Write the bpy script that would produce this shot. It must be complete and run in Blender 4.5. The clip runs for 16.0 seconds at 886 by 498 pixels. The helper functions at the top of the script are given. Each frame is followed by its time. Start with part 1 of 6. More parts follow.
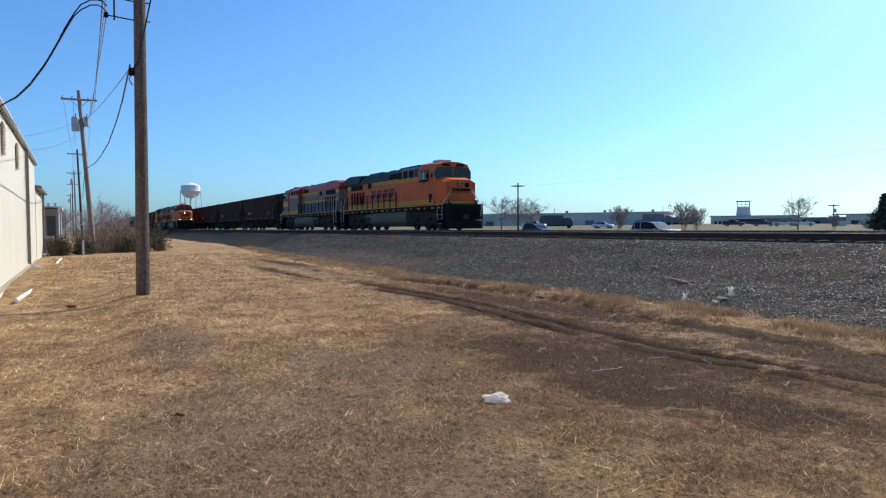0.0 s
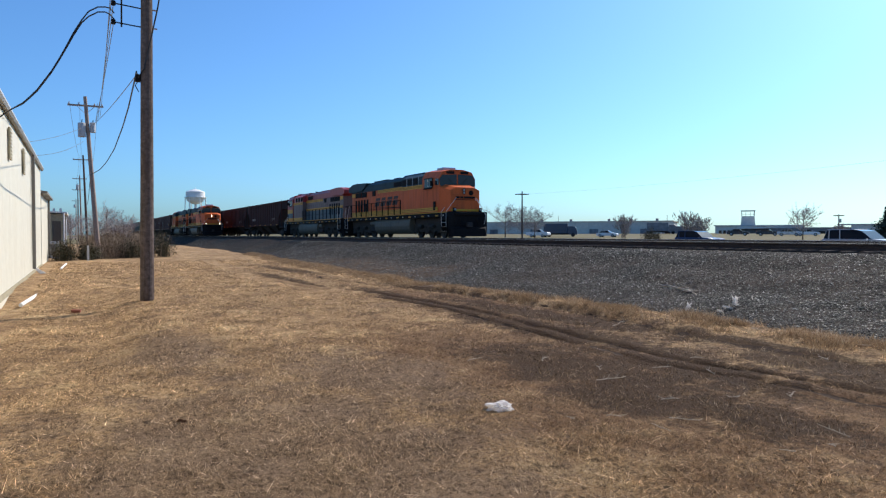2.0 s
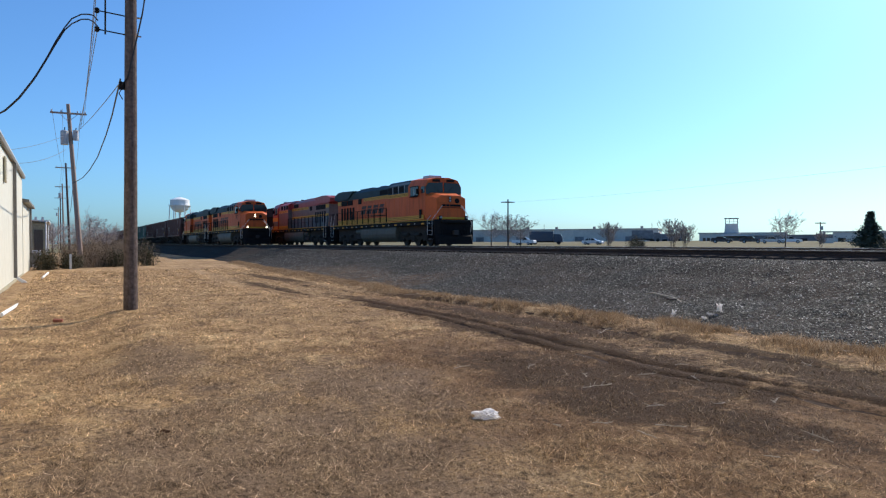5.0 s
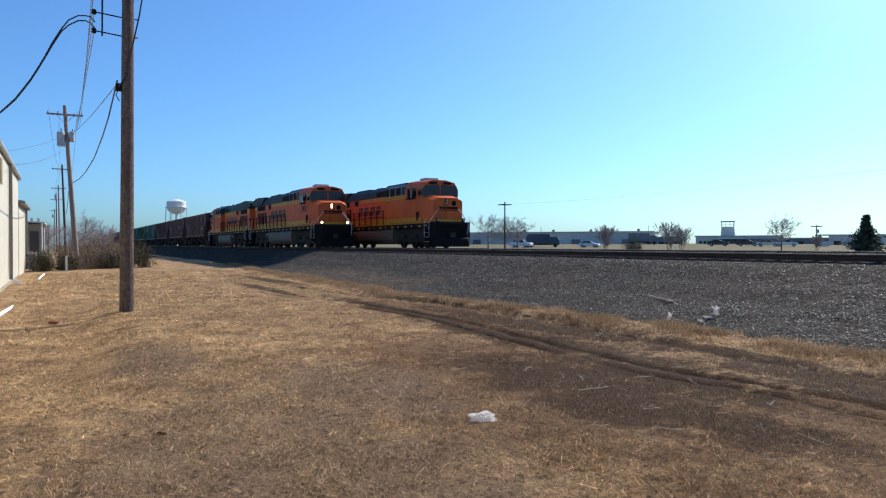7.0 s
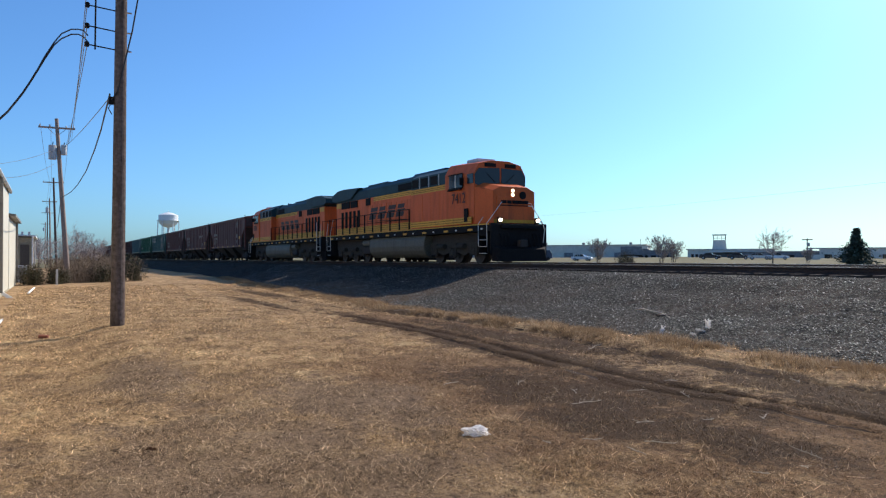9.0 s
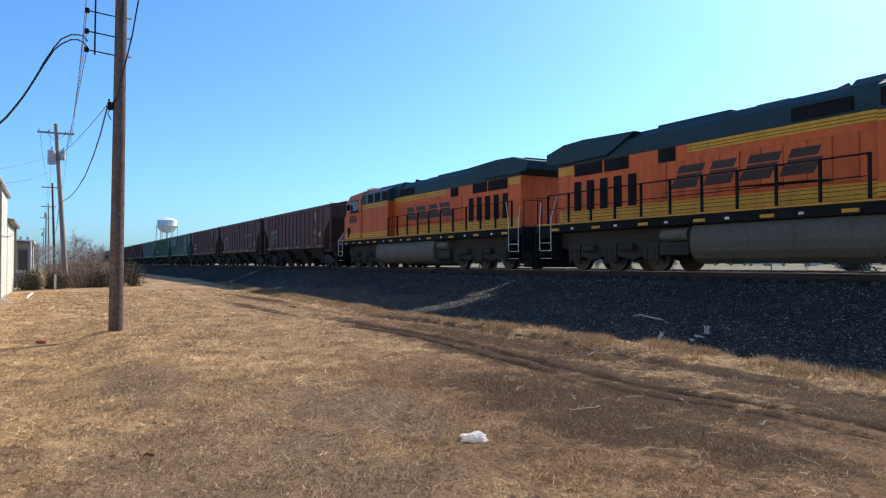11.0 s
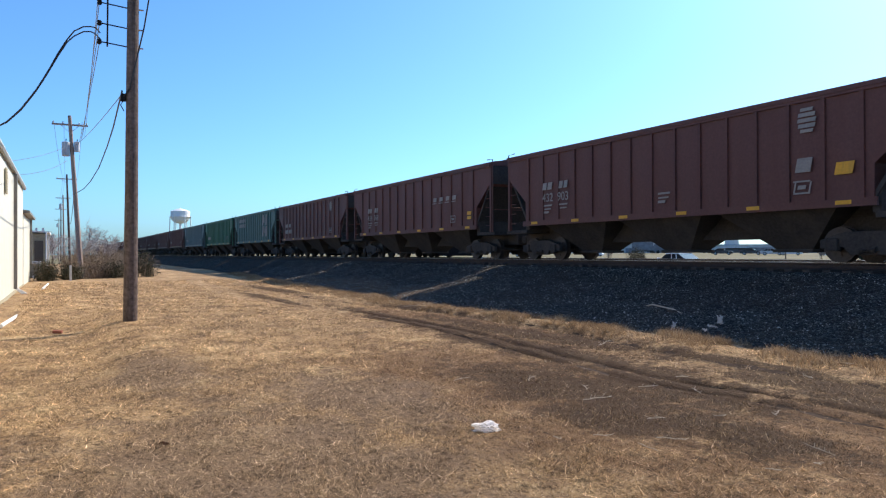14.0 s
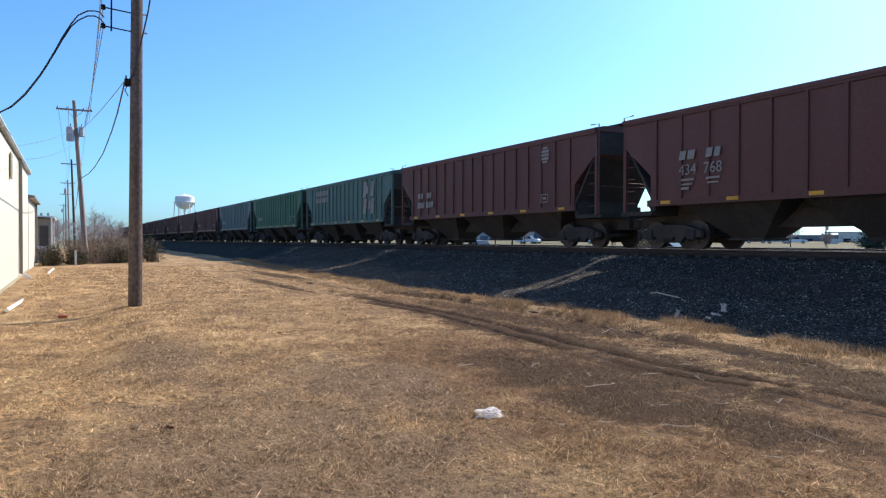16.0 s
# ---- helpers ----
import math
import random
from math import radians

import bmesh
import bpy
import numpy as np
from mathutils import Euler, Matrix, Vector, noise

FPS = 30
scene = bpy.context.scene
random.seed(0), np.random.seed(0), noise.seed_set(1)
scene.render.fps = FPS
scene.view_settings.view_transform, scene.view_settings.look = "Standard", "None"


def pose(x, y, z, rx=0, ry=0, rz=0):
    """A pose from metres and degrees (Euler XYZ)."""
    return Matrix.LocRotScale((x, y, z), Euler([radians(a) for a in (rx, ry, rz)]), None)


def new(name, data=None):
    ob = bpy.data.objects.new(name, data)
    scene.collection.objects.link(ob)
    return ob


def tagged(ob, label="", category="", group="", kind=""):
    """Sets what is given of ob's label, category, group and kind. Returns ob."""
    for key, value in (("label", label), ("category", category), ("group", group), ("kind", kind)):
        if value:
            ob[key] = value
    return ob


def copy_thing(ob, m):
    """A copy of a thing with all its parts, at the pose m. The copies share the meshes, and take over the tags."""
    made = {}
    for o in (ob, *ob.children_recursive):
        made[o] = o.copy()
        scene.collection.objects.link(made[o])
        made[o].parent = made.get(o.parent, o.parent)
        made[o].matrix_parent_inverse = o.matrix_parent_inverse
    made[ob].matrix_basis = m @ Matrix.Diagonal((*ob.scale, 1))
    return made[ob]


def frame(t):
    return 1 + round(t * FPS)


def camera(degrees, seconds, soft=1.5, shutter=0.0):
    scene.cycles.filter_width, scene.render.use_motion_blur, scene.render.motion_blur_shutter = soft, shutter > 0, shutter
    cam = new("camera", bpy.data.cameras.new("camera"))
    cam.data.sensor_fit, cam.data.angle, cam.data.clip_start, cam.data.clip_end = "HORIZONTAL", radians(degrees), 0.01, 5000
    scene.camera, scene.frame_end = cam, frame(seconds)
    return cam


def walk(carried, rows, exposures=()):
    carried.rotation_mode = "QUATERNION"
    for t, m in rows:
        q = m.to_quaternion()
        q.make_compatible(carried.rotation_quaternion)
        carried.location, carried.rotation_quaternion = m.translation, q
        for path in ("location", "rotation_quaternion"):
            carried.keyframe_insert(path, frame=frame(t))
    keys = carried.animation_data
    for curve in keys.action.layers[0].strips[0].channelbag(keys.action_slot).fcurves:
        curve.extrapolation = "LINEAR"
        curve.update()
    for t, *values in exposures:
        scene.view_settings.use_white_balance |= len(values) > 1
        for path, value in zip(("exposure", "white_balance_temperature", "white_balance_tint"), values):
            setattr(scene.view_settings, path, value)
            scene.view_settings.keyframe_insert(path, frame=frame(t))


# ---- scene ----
cam = camera(64.0, 16.0, soft=1.2)
EYE = (0.0, 0.0, 1.62)
# seconds, tilt, lean and turn of the hand-held camera, which stays in one spot
TURNS = [
    (0, 88.15, 0.51, 62.56),
    (0.5, 88.49, 0.32, 62.83),
    (1, 88.78, 0.23, 63.03),
    (1.5, 88.75, 0.24, 63.09),
    (2, 88.77, 0.15, 62.88),
    (2.5, 88.69, 0.15, 62.52),
    (3, 88.58, -0.00, 62.84),
    (3.5, 89.26, 0.31, 62.60),
    (4, 89.46, 0.52, 62.08),
    (6.5, 89.40, -0.00, 61.47),
    (7, 89.60, 0.13, 61.50),
    (7.5, 89.68, 0.29, 61.41),
    (8, 90.13, 0.34, 61.17),
    (8.5, 90.21, 0.31, 61.05),
    (9, 90.68, 0.15, 60.92),
    (11.5, 91.20, 0.17, 60.79),
    (12, 91.00, 0.51, 60.72),
    (12.5, 90.54, 0.29, 60.80),
    (13, 90.82, 0.09, 60.61),
    (13.5, 90.56, 0.52, 61.35),
    (14, 90.34, 0.19, 61.77),
    (14.5, 90.14, 0.38, 61.60),
    (15, 90.24, 0.41, 61.59),
    (15.5, 89.66, 0.36, 61.85),
    (16, 89.27, -0.08, 62.09),
]
# the phone opens up once the train fills the view
walk(cam, [(t, pose(*EYE, rx, ry, rz)) for t, rx, ry, rz in TURNS], [(0, 0.43), (9.2, 0.43), (11.3, 0.75), (16, 0.83)])

# ---- world, sun ----
SUN_TURN, SUN_HEIGHT = 18.0, 38.0      # degrees: sun stands ahead of the tracks, turned from +y towards -x
world = bpy.data.worlds.new("sky")
scene.world = world
world.use_nodes = True
wn = world.node_tree
sky = wn.nodes.new("ShaderNodeTexSky")
sky.sky_type, sky.sun_disc = "NISHITA", False
sky.sun_elevation, sky.sun_rotation = radians(SUN_HEIGHT), radians(-SUN_TURN)
sky.altitude, sky.air_density, sky.dust_density, sky.ozone_density = 300, 1.0, 1.35, 3.2
wn.nodes["Background"].inputs["Strength"].default_value = 0.106
tint = wn.nodes.new("ShaderNodeMix")     # the phone's cool rendering of a clear sky
tint.data_type, tint.blend_type = "RGBA", "MULTIPLY"
tint.inputs[0].default_value = 1.0
tint.inputs[7].default_value = (0.535, 0.88, 1.22, 1)
wn.links.new(sky.outputs[0], tint.inputs[6])
wn.links.new(tint.outputs[2], wn.nodes["Background"].inputs["Color"])
sun = new("sun", bpy.data.lights.new("sun", "SUN"))
sun.data.energy, sun.data.angle, sun.data.color = 4.5, radians(0.55), (1.0, 0.905, 0.805)
sun.matrix_world = pose(0, 0, 60, -(90 - SUN_HEIGHT), 0, SUN_TURN) @ pose(0, 0, 0)


# ---- material helpers ----
def nodes_of(name):
    m = bpy.data.materials.new(name)
    m.use_nodes = True
    nt = m.node_tree
    return m, nt, nt.nodes["Principled BSDF"]


def node(nt, kind, **inputs):
    n = nt.nodes.new(kind)
    for key, value in inputs.items():
        n.inputs[key.replace("_", " ")].default_value = value
    return n


def noise_of(nt, scale, detail=4.0, vector=None, rough=0.6):
    n = node(nt, "ShaderNodeTexNoise", Scale=scale, Detail=detail, Roughness=rough)
    if vector:
        nt.links.new(vector, n.inputs["Vector"])
    return n.outputs["Fac"]


def ramp(nt, fac, stops):
    n = nt.nodes.new("ShaderNodeValToRGB")
    while len(n.color_ramp.elements) < len(stops):
        n.color_ramp.elements.new(0.5)
    for e, (at, col) in zip(n.color_ramp.elements, stops):
        e.position, e.color = at, (*col, 1) if len(col) == 3 else col
    nt.links.new(fac, n.inputs[0])
    return n.outputs[0]


def mixed(nt, fac, a, b, blend="MIX"):
    n = nt.nodes.new("ShaderNodeMix")
    n.data_type, n.blend_type = "RGBA", blend
    for sock, v in ((n.inputs[0], fac), (n.inputs[6], a), (n.inputs[7], b)):
        if isinstance(v, bpy.types.NodeSocket):
            nt.links.new(v, sock)
        elif isinstance(v, (int, float)):
            sock.default_value = v
        else:
            sock.default_value = (*v, 1)
    return n.outputs[2]


def maths(nt, op, a, b=0.0, clamp=False):
    n = nt.nodes.new("ShaderNodeMath")
    n.operation, n.use_clamp = op, clamp
    for sock, v in zip(n.inputs, (a, b)):
        if isinstance(v, bpy.types.NodeSocket):
            nt.links.new(v, sock)
        else:
            sock.default_value = v
    return n.outputs[0]


def bumped(nt, bsdf, height, strength=0.3, distance=0.02):
    b = node(nt, "ShaderNodeBump", Strength=strength, Distance=distance)
    nt.links.new(height, b.inputs["Height"])
    nt.links.new(b.outputs[0], bsdf.inputs["Normal"])


def surface(name, base, rough=0.6, metal=0.0, vary=0.25, grain=14.0, stain=0.9, dirt=(0.09, 0.07, 0.055), dirty=0.35, bump=0.15, streak=False):
    """A painted, rusty or weathered surface: grain, stains of dirt, and a small difference from object to object."""
    m, nt, b = nodes_of(name)
    co = nt.nodes.new("ShaderNodeTexCoord").outputs["Object"]
    if streak:
        mp = nt.nodes.new("ShaderNodeMapping")
        mp.inputs["Scale"].default_value = (1.0, 1.0, 0.16)
        nt.links.new(co, mp.inputs["Vector"])
        stains = noise_of(nt, stain * 4, 5, mp.outputs[0])
    else:
        stains = noise_of(nt, stain, 5, co)
    fine = noise_of(nt, grain, 6, co)
    lo, hi = [tuple(min(1, c * k) for c in base) for k in (1 - vary, 1 + vary)]
    col = ramp(nt, fine, [(0.3, lo), (0.7, hi)])
    col = mixed(nt, ramp(nt, stains, [(0.48, (0, 0, 0)), (0.72, (dirty,) * 3)]), col, dirt)
    rnd = nt.nodes.new("ShaderNodeObjectInfo").outputs["Random"]
    hsv = nt.nodes.new("ShaderNodeHueSaturation")
    nt.links.new(maths(nt, "MULTIPLY_ADD", rnd, 0.16), hsv.inputs["Value"])
    hsv.inputs["Value"].links[0].from_node.inputs[2].default_value = 0.92
    nt.links.new(col, hsv.inputs["Color"])
    nt.links.new(hsv.outputs[0], b.inputs["Base Color"])
    b.inputs["Metallic"].default_value = metal
    b.inputs["Specular IOR Level"].default_value = 0.5 if rough < 0.5 else 0.28 if rough < 0.7 else 0.08
    nt.links.new(maths(nt, "MULTIPLY_ADD", stains, 0.3), b.inputs["Roughness"])
    b.inputs["Roughness"].links[0].from_node.inputs[2].default_value = max(0.05, rough - 0.15)
    if bump:
        bumped(nt, b, fine, bump, 0.01)
    return m


def glowing(name, colour, strength):
    m, nt, b = nodes_of(name)
    b.inputs["Base Color"].default_value = (*colour, 1)
    b.inputs["Emission Color"].default_value = (*colour, 1)
    b.inputs["Emission Strength"].default_value = strength
    return m


def glassy(name, tint=(0.02, 0.025, 0.03), rough=0.06):
    m, nt, b = nodes_of(name)
    b.inputs["Base Color"].default_value = (*tint, 1)
    b.inputs["Roughness"].default_value = rough
    b.inputs["Specular IOR Level"].default_value = 0.35
    return m


def blob(nt, pos, centre, radii):
    """1 at the centre, 0 beyond the radii: a patch on the ground."""
    mp = nt.nodes.new("ShaderNodeMapping")
    mp.vector_type = "TEXTURE"
    mp.inputs["Location"].default_value = (*centre, 0)
    mp.inputs["Scale"].default_value = (*radii, 50)
    nt.links.new(pos, mp.inputs["Vector"])
    g = nt.nodes.new("ShaderNodeTexGradient")
    g.gradient_type = "SPHERICAL"
    nt.links.new(mp.outputs[0], g.inputs[0])
    return g.outputs["Fac"]


def lawn_colour(nt):
    """Winter turf: straw, tan and grey-brown zones, bare earth along the wheel ruts."""
    pos = nt.nodes.new("ShaderNodeNewGeometry").outputs["Position"]
    big, mid, fine = noise_of(nt, 0.22, 4, pos, 0.55), noise_of(nt, 1.1, 9, pos, 0.72), noise_of(nt, 22.0, 6, pos, 0.85)
    col = ramp(nt, mid, [(0.32, (0.15, 0.09, 0.05)), (0.44, (0.4, 0.25, 0.127)), (0.55, (0.6, 0.39, 0.195)), (0.66, (0.74, 0.53, 0.28))])
    col = mixed(nt, ramp(nt, big, [(0.46, (0, 0, 0)), (0.64, (0.6,) * 3)]), col, (0.3, 0.19, 0.1))
    fleck = noise_of(nt, 70.0, 3, pos, 0.7)
    col = mixed(nt, ramp(nt, fleck, [(0.58, (0, 0, 0)), (0.64, (0.7,) * 3)]), col, (0.78, 0.62, 0.43))
    wob = maths(nt, "MULTIPLY_ADD", noise_of(nt, 1.7, 10, pos, 0.84), 4.4)
    wob.node.inputs[2].default_value = -2.2
    for zones, tone, top in ((BROWN, (0.225, 0.125, 0.064), 0.8), (GREY, (0.29, 0.2, 0.132), 0.7), (EARTH, (0.066, 0.038, 0.022), 0.86)):
        dark = None
        for centre, radii in zones:
            g = blob(nt, pos, centre, radii)
            dark = maths(nt, "MAXIMUM", dark, g) if dark else g
        dark = maths(nt, "ADD", maths(nt, "MULTIPLY", dark, 1.7), wob)
        col = mixed(nt, ramp(nt, dark, [(0.34, (0, 0, 0)), (0.92, (top,) * 3)]), col, tone)
    speck = noise_of(nt, 6.5, 9, pos, 0.88)
    col = mixed(nt, ramp(nt, speck, [(0.53, (0, 0, 0)), (0.6, (0.85,) * 3)]), col, (0.05, 0.031, 0.019))
    col = mixed(nt, ramp(nt, fine, [(0.4, (0.85,) * 3), (0.5, (0, 0, 0))]), col, (0.08, 0.05, 0.028))
    return pos, col, fine, mid


# zones of the yard: centre and radii of brown turf, of thin grey turf, and of dark earth
BROWN = [((-7.0, 5.2), (7.0, 3.4)), ((-14.0, 8.0), (10.0, 2.2)), ((-3.2, 6.0), (4.0, 3.0))]
GREY = [((-5.0, 1.2), (4.6, 2.4)), ((-4.8, 2.1), (1.1, 0.8)), ((-7.5, 3.0), (3.0, 1.3)), ((-10.5, 1.2), (3.0, 0.9))]
EARTH = [((-6.8, 5.3), (3.8, 1.4)), ((-4.4, 5.2), (1.9, 0.8)), ((-5.4, 4.7), (1.7, 0.8)), ((-6.2, 6.3), (3.0, 0.9)), ((-9.5, 7.0), (6.5, 1.0)), ((-15.0, 7.3), (9.0, 0.7)), ((-26.0, 6.6), (6.0, 0.5)),
         ((-8.0, 8.6), (6.0, 0.75)), ((-5.0, 8.0), (3.5, 1.1)), ((-18.0, 9.0), (7.0, 0.5)), ((-32.0, 8.4), (9.0, 0.7)), ((-12.0, 8.2), (7.0, 0.8)), ((-4.0, 7.4), (3.0, 0.7))]

lawn, nt, b = nodes_of("lawn")
pos, col, fine, mid = lawn_colour(nt)
nt.links.new(col, b.inputs["Base Color"])
b.inputs["Roughness"].default_value = 0.95
b.inputs["Specular IOR Level"].default_value = 0.1
bumped(nt, b, maths(nt, "ADD", noise_of(nt, 40, 5, pos, 0.8), maths(nt, "MULTIPLY", fine, 1.5)), 0.9, 0.05)

blade, nt, b = nodes_of("blade")
pos, col, fine, mid = lawn_colour(nt)
isl = nt.nodes.new("ShaderNodeNewGeometry").outputs["Random Per Island"]
straw = ramp(nt, isl, [(0.0, (0.16, 0.1, 0.05)), (0.35, (0.36, 0.24, 0.11)), (0.7, (0.54, 0.39, 0.2)), (0.93, (0.62, 0.48, 0.28)), (1.0, (0.78, 0.7, 0.52))])
tone = mixed(nt, 1.0, mixed(nt, 0.13, col, straw), ramp(nt, isl, [(0.0, (0.12,) * 3), (0.55, (0.7,) * 3), (0.8, (1.4,) * 3), (0.97, (3.2,) * 3), (1.0, (4.2,) * 3)]), "MULTIPLY")
nt.links.new(tone, b.inputs["Base Color"])
b.inputs["Roughness"].default_value = 0.7
b.inputs["Specular IOR Level"].default_value = 0.15
thin = nt.nodes.new("ShaderNodeBsdfTranslucent")     # light shines through dead blades
nt.links.new(tone, thin.inputs["Color"])
both = nt.nodes.new("ShaderNodeMixShader")
both.inputs[0].default_value = 0.4
nt.links.new(b.outputs[0], both.inputs[1])
nt.links.new(thin.outputs[0], both.inputs[2])
nt.links.new(both.outputs[0], nt.nodes["Material Output"].inputs["Surface"])

tuft_blade, nt, b = nodes_of("tuft_blade")
isl = nt.nodes.new("ShaderNodeNewGeometry").outputs["Random Per Island"]
pos = nt.nodes.new("ShaderNodeNewGeometry").outputs["Position"]
tone = ramp(nt, isl, [(0.0, (0.1, 0.064, 0.038)), (0.4, (0.3, 0.195, 0.11)), (0.8, (0.46, 0.325, 0.19)), (1.0, (0.72, 0.58, 0.4))])
tone = mixed(nt, ramp(nt, noise_of(nt, 0.8, 5, pos), [(0.45, (0, 0, 0)), (0.62, (0.6,) * 3)]), tone, (0.2, 0.125, 0.065))
nt.links.new(tone, b.inputs["Base Color"])
b.inputs["Roughness"].default_value, b.inputs["Specular IOR Level"].default_value = 0.7, 0.15
thin, both = nt.nodes.new("ShaderNodeBsdfTranslucent"), nt.nodes.new("ShaderNodeMixShader")
both.inputs[0].default_value = 0.38
nt.links.new(tone, thin.inputs["Color"])
nt.links.new(b.outputs[0], both.inputs[1])
nt.links.new(thin.outputs[0], both.inputs[2])
nt.links.new(both.outputs[0], nt.nodes["Material Output"].inputs["Surface"])

gravel, nt, b = nodes_of("gravel")
pos = nt.nodes.new("ShaderNodeNewGeometry").outputs["Position"]
vor = node(nt, "ShaderNodeTexVoronoi", Scale=30.0)
nt.links.new(pos, vor.inputs["Vector"])
cell = nt.nodes.new("ShaderNodeSeparateColor")
nt.links.new(vor.outputs["Color"], cell.inputs[0])
col = ramp(nt, cell.outputs[0], [(0.0, (0.012, 0.012, 0.011)), (0.6, (0.036, 0.035, 0.03)), (0.9, (0.09, 0.087, 0.075)), (1.0, (0.24, 0.23, 0.2))])
earth = maths(nt, "ADD", noise_of(nt, 0.35, 5, pos), maths(nt, "MULTIPLY", noise_of(nt, 3.0, 5, pos), 0.3))
col = mixed(nt, ramp(nt, earth, [(0.56, (0, 0, 0)), (0.76, (0.6,) * 3)]), col, (0.07, 0.052, 0.04))
wash = maths(nt, "ADD", blob(nt, pos, (-34.0, 11.0), (16.0, 3.0)), maths(nt, "MULTIPLY", earth, 0.7))
col = mixed(nt, ramp(nt, wash, [(0.62, (0, 0, 0)), (0.95, (0.7,) * 3)]), col, (0.15, 0.1, 0.062))
nt.links.new(col, b.inputs["Base Color"])
b.inputs["Roughness"].default_value = 0.9
b.inputs["Specular IOR Level"].default_value = 0.04
bumped(nt, b, vor.outputs["Distance"], 0.9, 0.035)

stone, nt, b = nodes_of("stone")
isl = nt.nodes.new("ShaderNodeNewGeometry").outputs["Random Per Island"]
tone = ramp(nt, isl, [(0.0, (0.014, 0.014, 0.012)), (0.5, (0.05, 0.048, 0.04)), (0.85, (0.13, 0.125, 0.104)), (1.0, (0.5, 0.48, 0.43))])
pos = nt.nodes.new("ShaderNodeNewGeometry").outputs["Position"]
grime = maths(nt, "ADD", noise_of(nt, 0.45, 6, pos, 0.7), maths(nt, "MULTIPLY", noise_of(nt, 2.2, 5, pos), 0.35))
tone = mixed(nt, ramp(nt, grime, [(0.66, (0, 0, 0)), (0.8, (0.7,) * 3)]), tone, (0.028, 0.022, 0.017))   # earth and soot in patches
nt.links.new(tone, b.inputs["Base Color"])
b.inputs["Roughness"].default_value = 0.42
b.inputs["Specular IOR Level"].default_value = 0.32

# soil of the ruts, its colour darkened to stand in for their shade
shaded_rut_earth = surface("shaded_rut_earth", (0.06, 0.038, 0.026), 0.95, vary=0.5, grain=9, stain=2.0, dirt=(0.045, 0.03, 0.02), dirty=0.6, bump=0.8)
asphalt = surface("asphalt", (0.06, 0.06, 0.062), 0.85, grain=30, stain=0.2)
rust = surface("rust", (0.055, 0.04, 0.034), 0.8, grain=25)
steel = surface("steel", (0.5, 0.48, 0.46), 0.3, 1.0, 0.1, dirty=0.1)
tie_wood = surface("tie_wood", (0.075, 0.06, 0.05), 0.9, grain=20)
pole_wood = surface("pole_wood", (0.105, 0.08, 0.07), 0.85, vary=0.4, grain=12, stain=2.5, dirt=(0.045, 0.03, 0.022), dirty=0.7, bump=0.6, streak=True)
pole_grey = surface("pole_grey", (0.3, 0.23, 0.19), 0.85, vary=0.3, streak=True)
cable_mat = surface("cable", (0.02, 0.02, 0.022), 0.6)
wire_mat = surface("wire", (0.16, 0.16, 0.17), 0.5, 0.3)
tin_grey = surface("tin_grey", (0.45, 0.46, 0.47), 0.5, 0.1)
orange = surface("orange_paint", (0.6, 0.11, 0.02), 0.55, vary=0.1, stain=0.7, dirty=0.45, dirt=(0.16, 0.04, 0.02), streak=True)
dark_green = surface("dark_green_paint", (0.012, 0.042, 0.052), 0.6, vary=0.2, dirty=0.3, dirt=(0.03, 0.03, 0.028))
yellow = surface("yellow_paint", (0.62, 0.31, 0.025), 0.5, vary=0.12, dirty=0.3, streak=True)
black_paint = surface("black_paint", (0.013, 0.012, 0.012), 0.75, dirty=0.4, dirt=(0.04, 0.034, 0.03))
under = surface("underframe", (0.05, 0.044, 0.04), 0.8, dirty=0.6, dirt=(0.1, 0.082, 0.068))
tank_grey = surface("tank_grey", (0.115, 0.105, 0.075), 0.6, dirty=0.5, dirt=(0.08, 0.065, 0.05), streak=True)
red_paint = surface("red_paint", (0.33, 0.025, 0.02), 0.45, dirty=0.3, streak=True)
navy = surface("dark_blue_paint", (0.03, 0.05, 0.085), 0.45, dirty=0.3)
sign_dark = surface("sign_dark", (0.055, 0.03, 0.022), 0.6, dirty=0.4)
truck_grey = surface("truck_grey", (0.05, 0.046, 0.038), 0.8, dirty=0.6, dirt=(0.05, 0.042, 0.036))
belle_blue = surface("belle_blue", (0.05, 0.1, 0.12), 0.5, dirty=0.35, streak=True)
hood_grey_brown = surface("grey_brown_paint", (0.17, 0.115, 0.1), 0.5, dirty=0.35, streak=True)
white_paint = surface("white_paint", (0.78, 0.77, 0.74), 0.5, vary=0.06, dirty=0.2, dirt=(0.4, 0.36, 0.3))
mark_white = surface("mark_white", (0.24, 0.215, 0.19), 0.6, vary=0.15, dirty=0.5)
field_grass = surface("field_grass", (0.15, 0.13, 0.075), 0.95, vary=0.3, grain=1.5, stain=0.05, dirt=(0.12, 0.12, 0.06), dirty=0.6, bump=0.3)
rail_white = surface("rail_white", (0.7, 0.68, 0.62), 0.5, vary=0.08, dirty=0.3)
car_brown = surface("oxide_red", (0.105, 0.042, 0.034), 0.6, vary=0.14, stain=0.6, dirty=0.5, dirt=(0.1, 0.04, 0.03), streak=True)
car_standing = surface("standing_oxide", (0.055, 0.028, 0.025), 0.75, vary=0.14, stain=0.6, dirty=0.5, dirt=(0.07, 0.04, 0.03), streak=True)
car_brown_dull = surface("dull_oxide", (0.13, 0.062, 0.05), 0.65, vary=0.14, dirty=0.5, dirt=(0.1, 0.055, 0.042), streak=True)
car_green = surface("car_green", (0.035, 0.12, 0.065), 0.55, dirty=0.4, streak=True)
car_teal = surface("car_teal", (0.07, 0.13, 0.11), 0.6, dirty=0.4, streak=True)
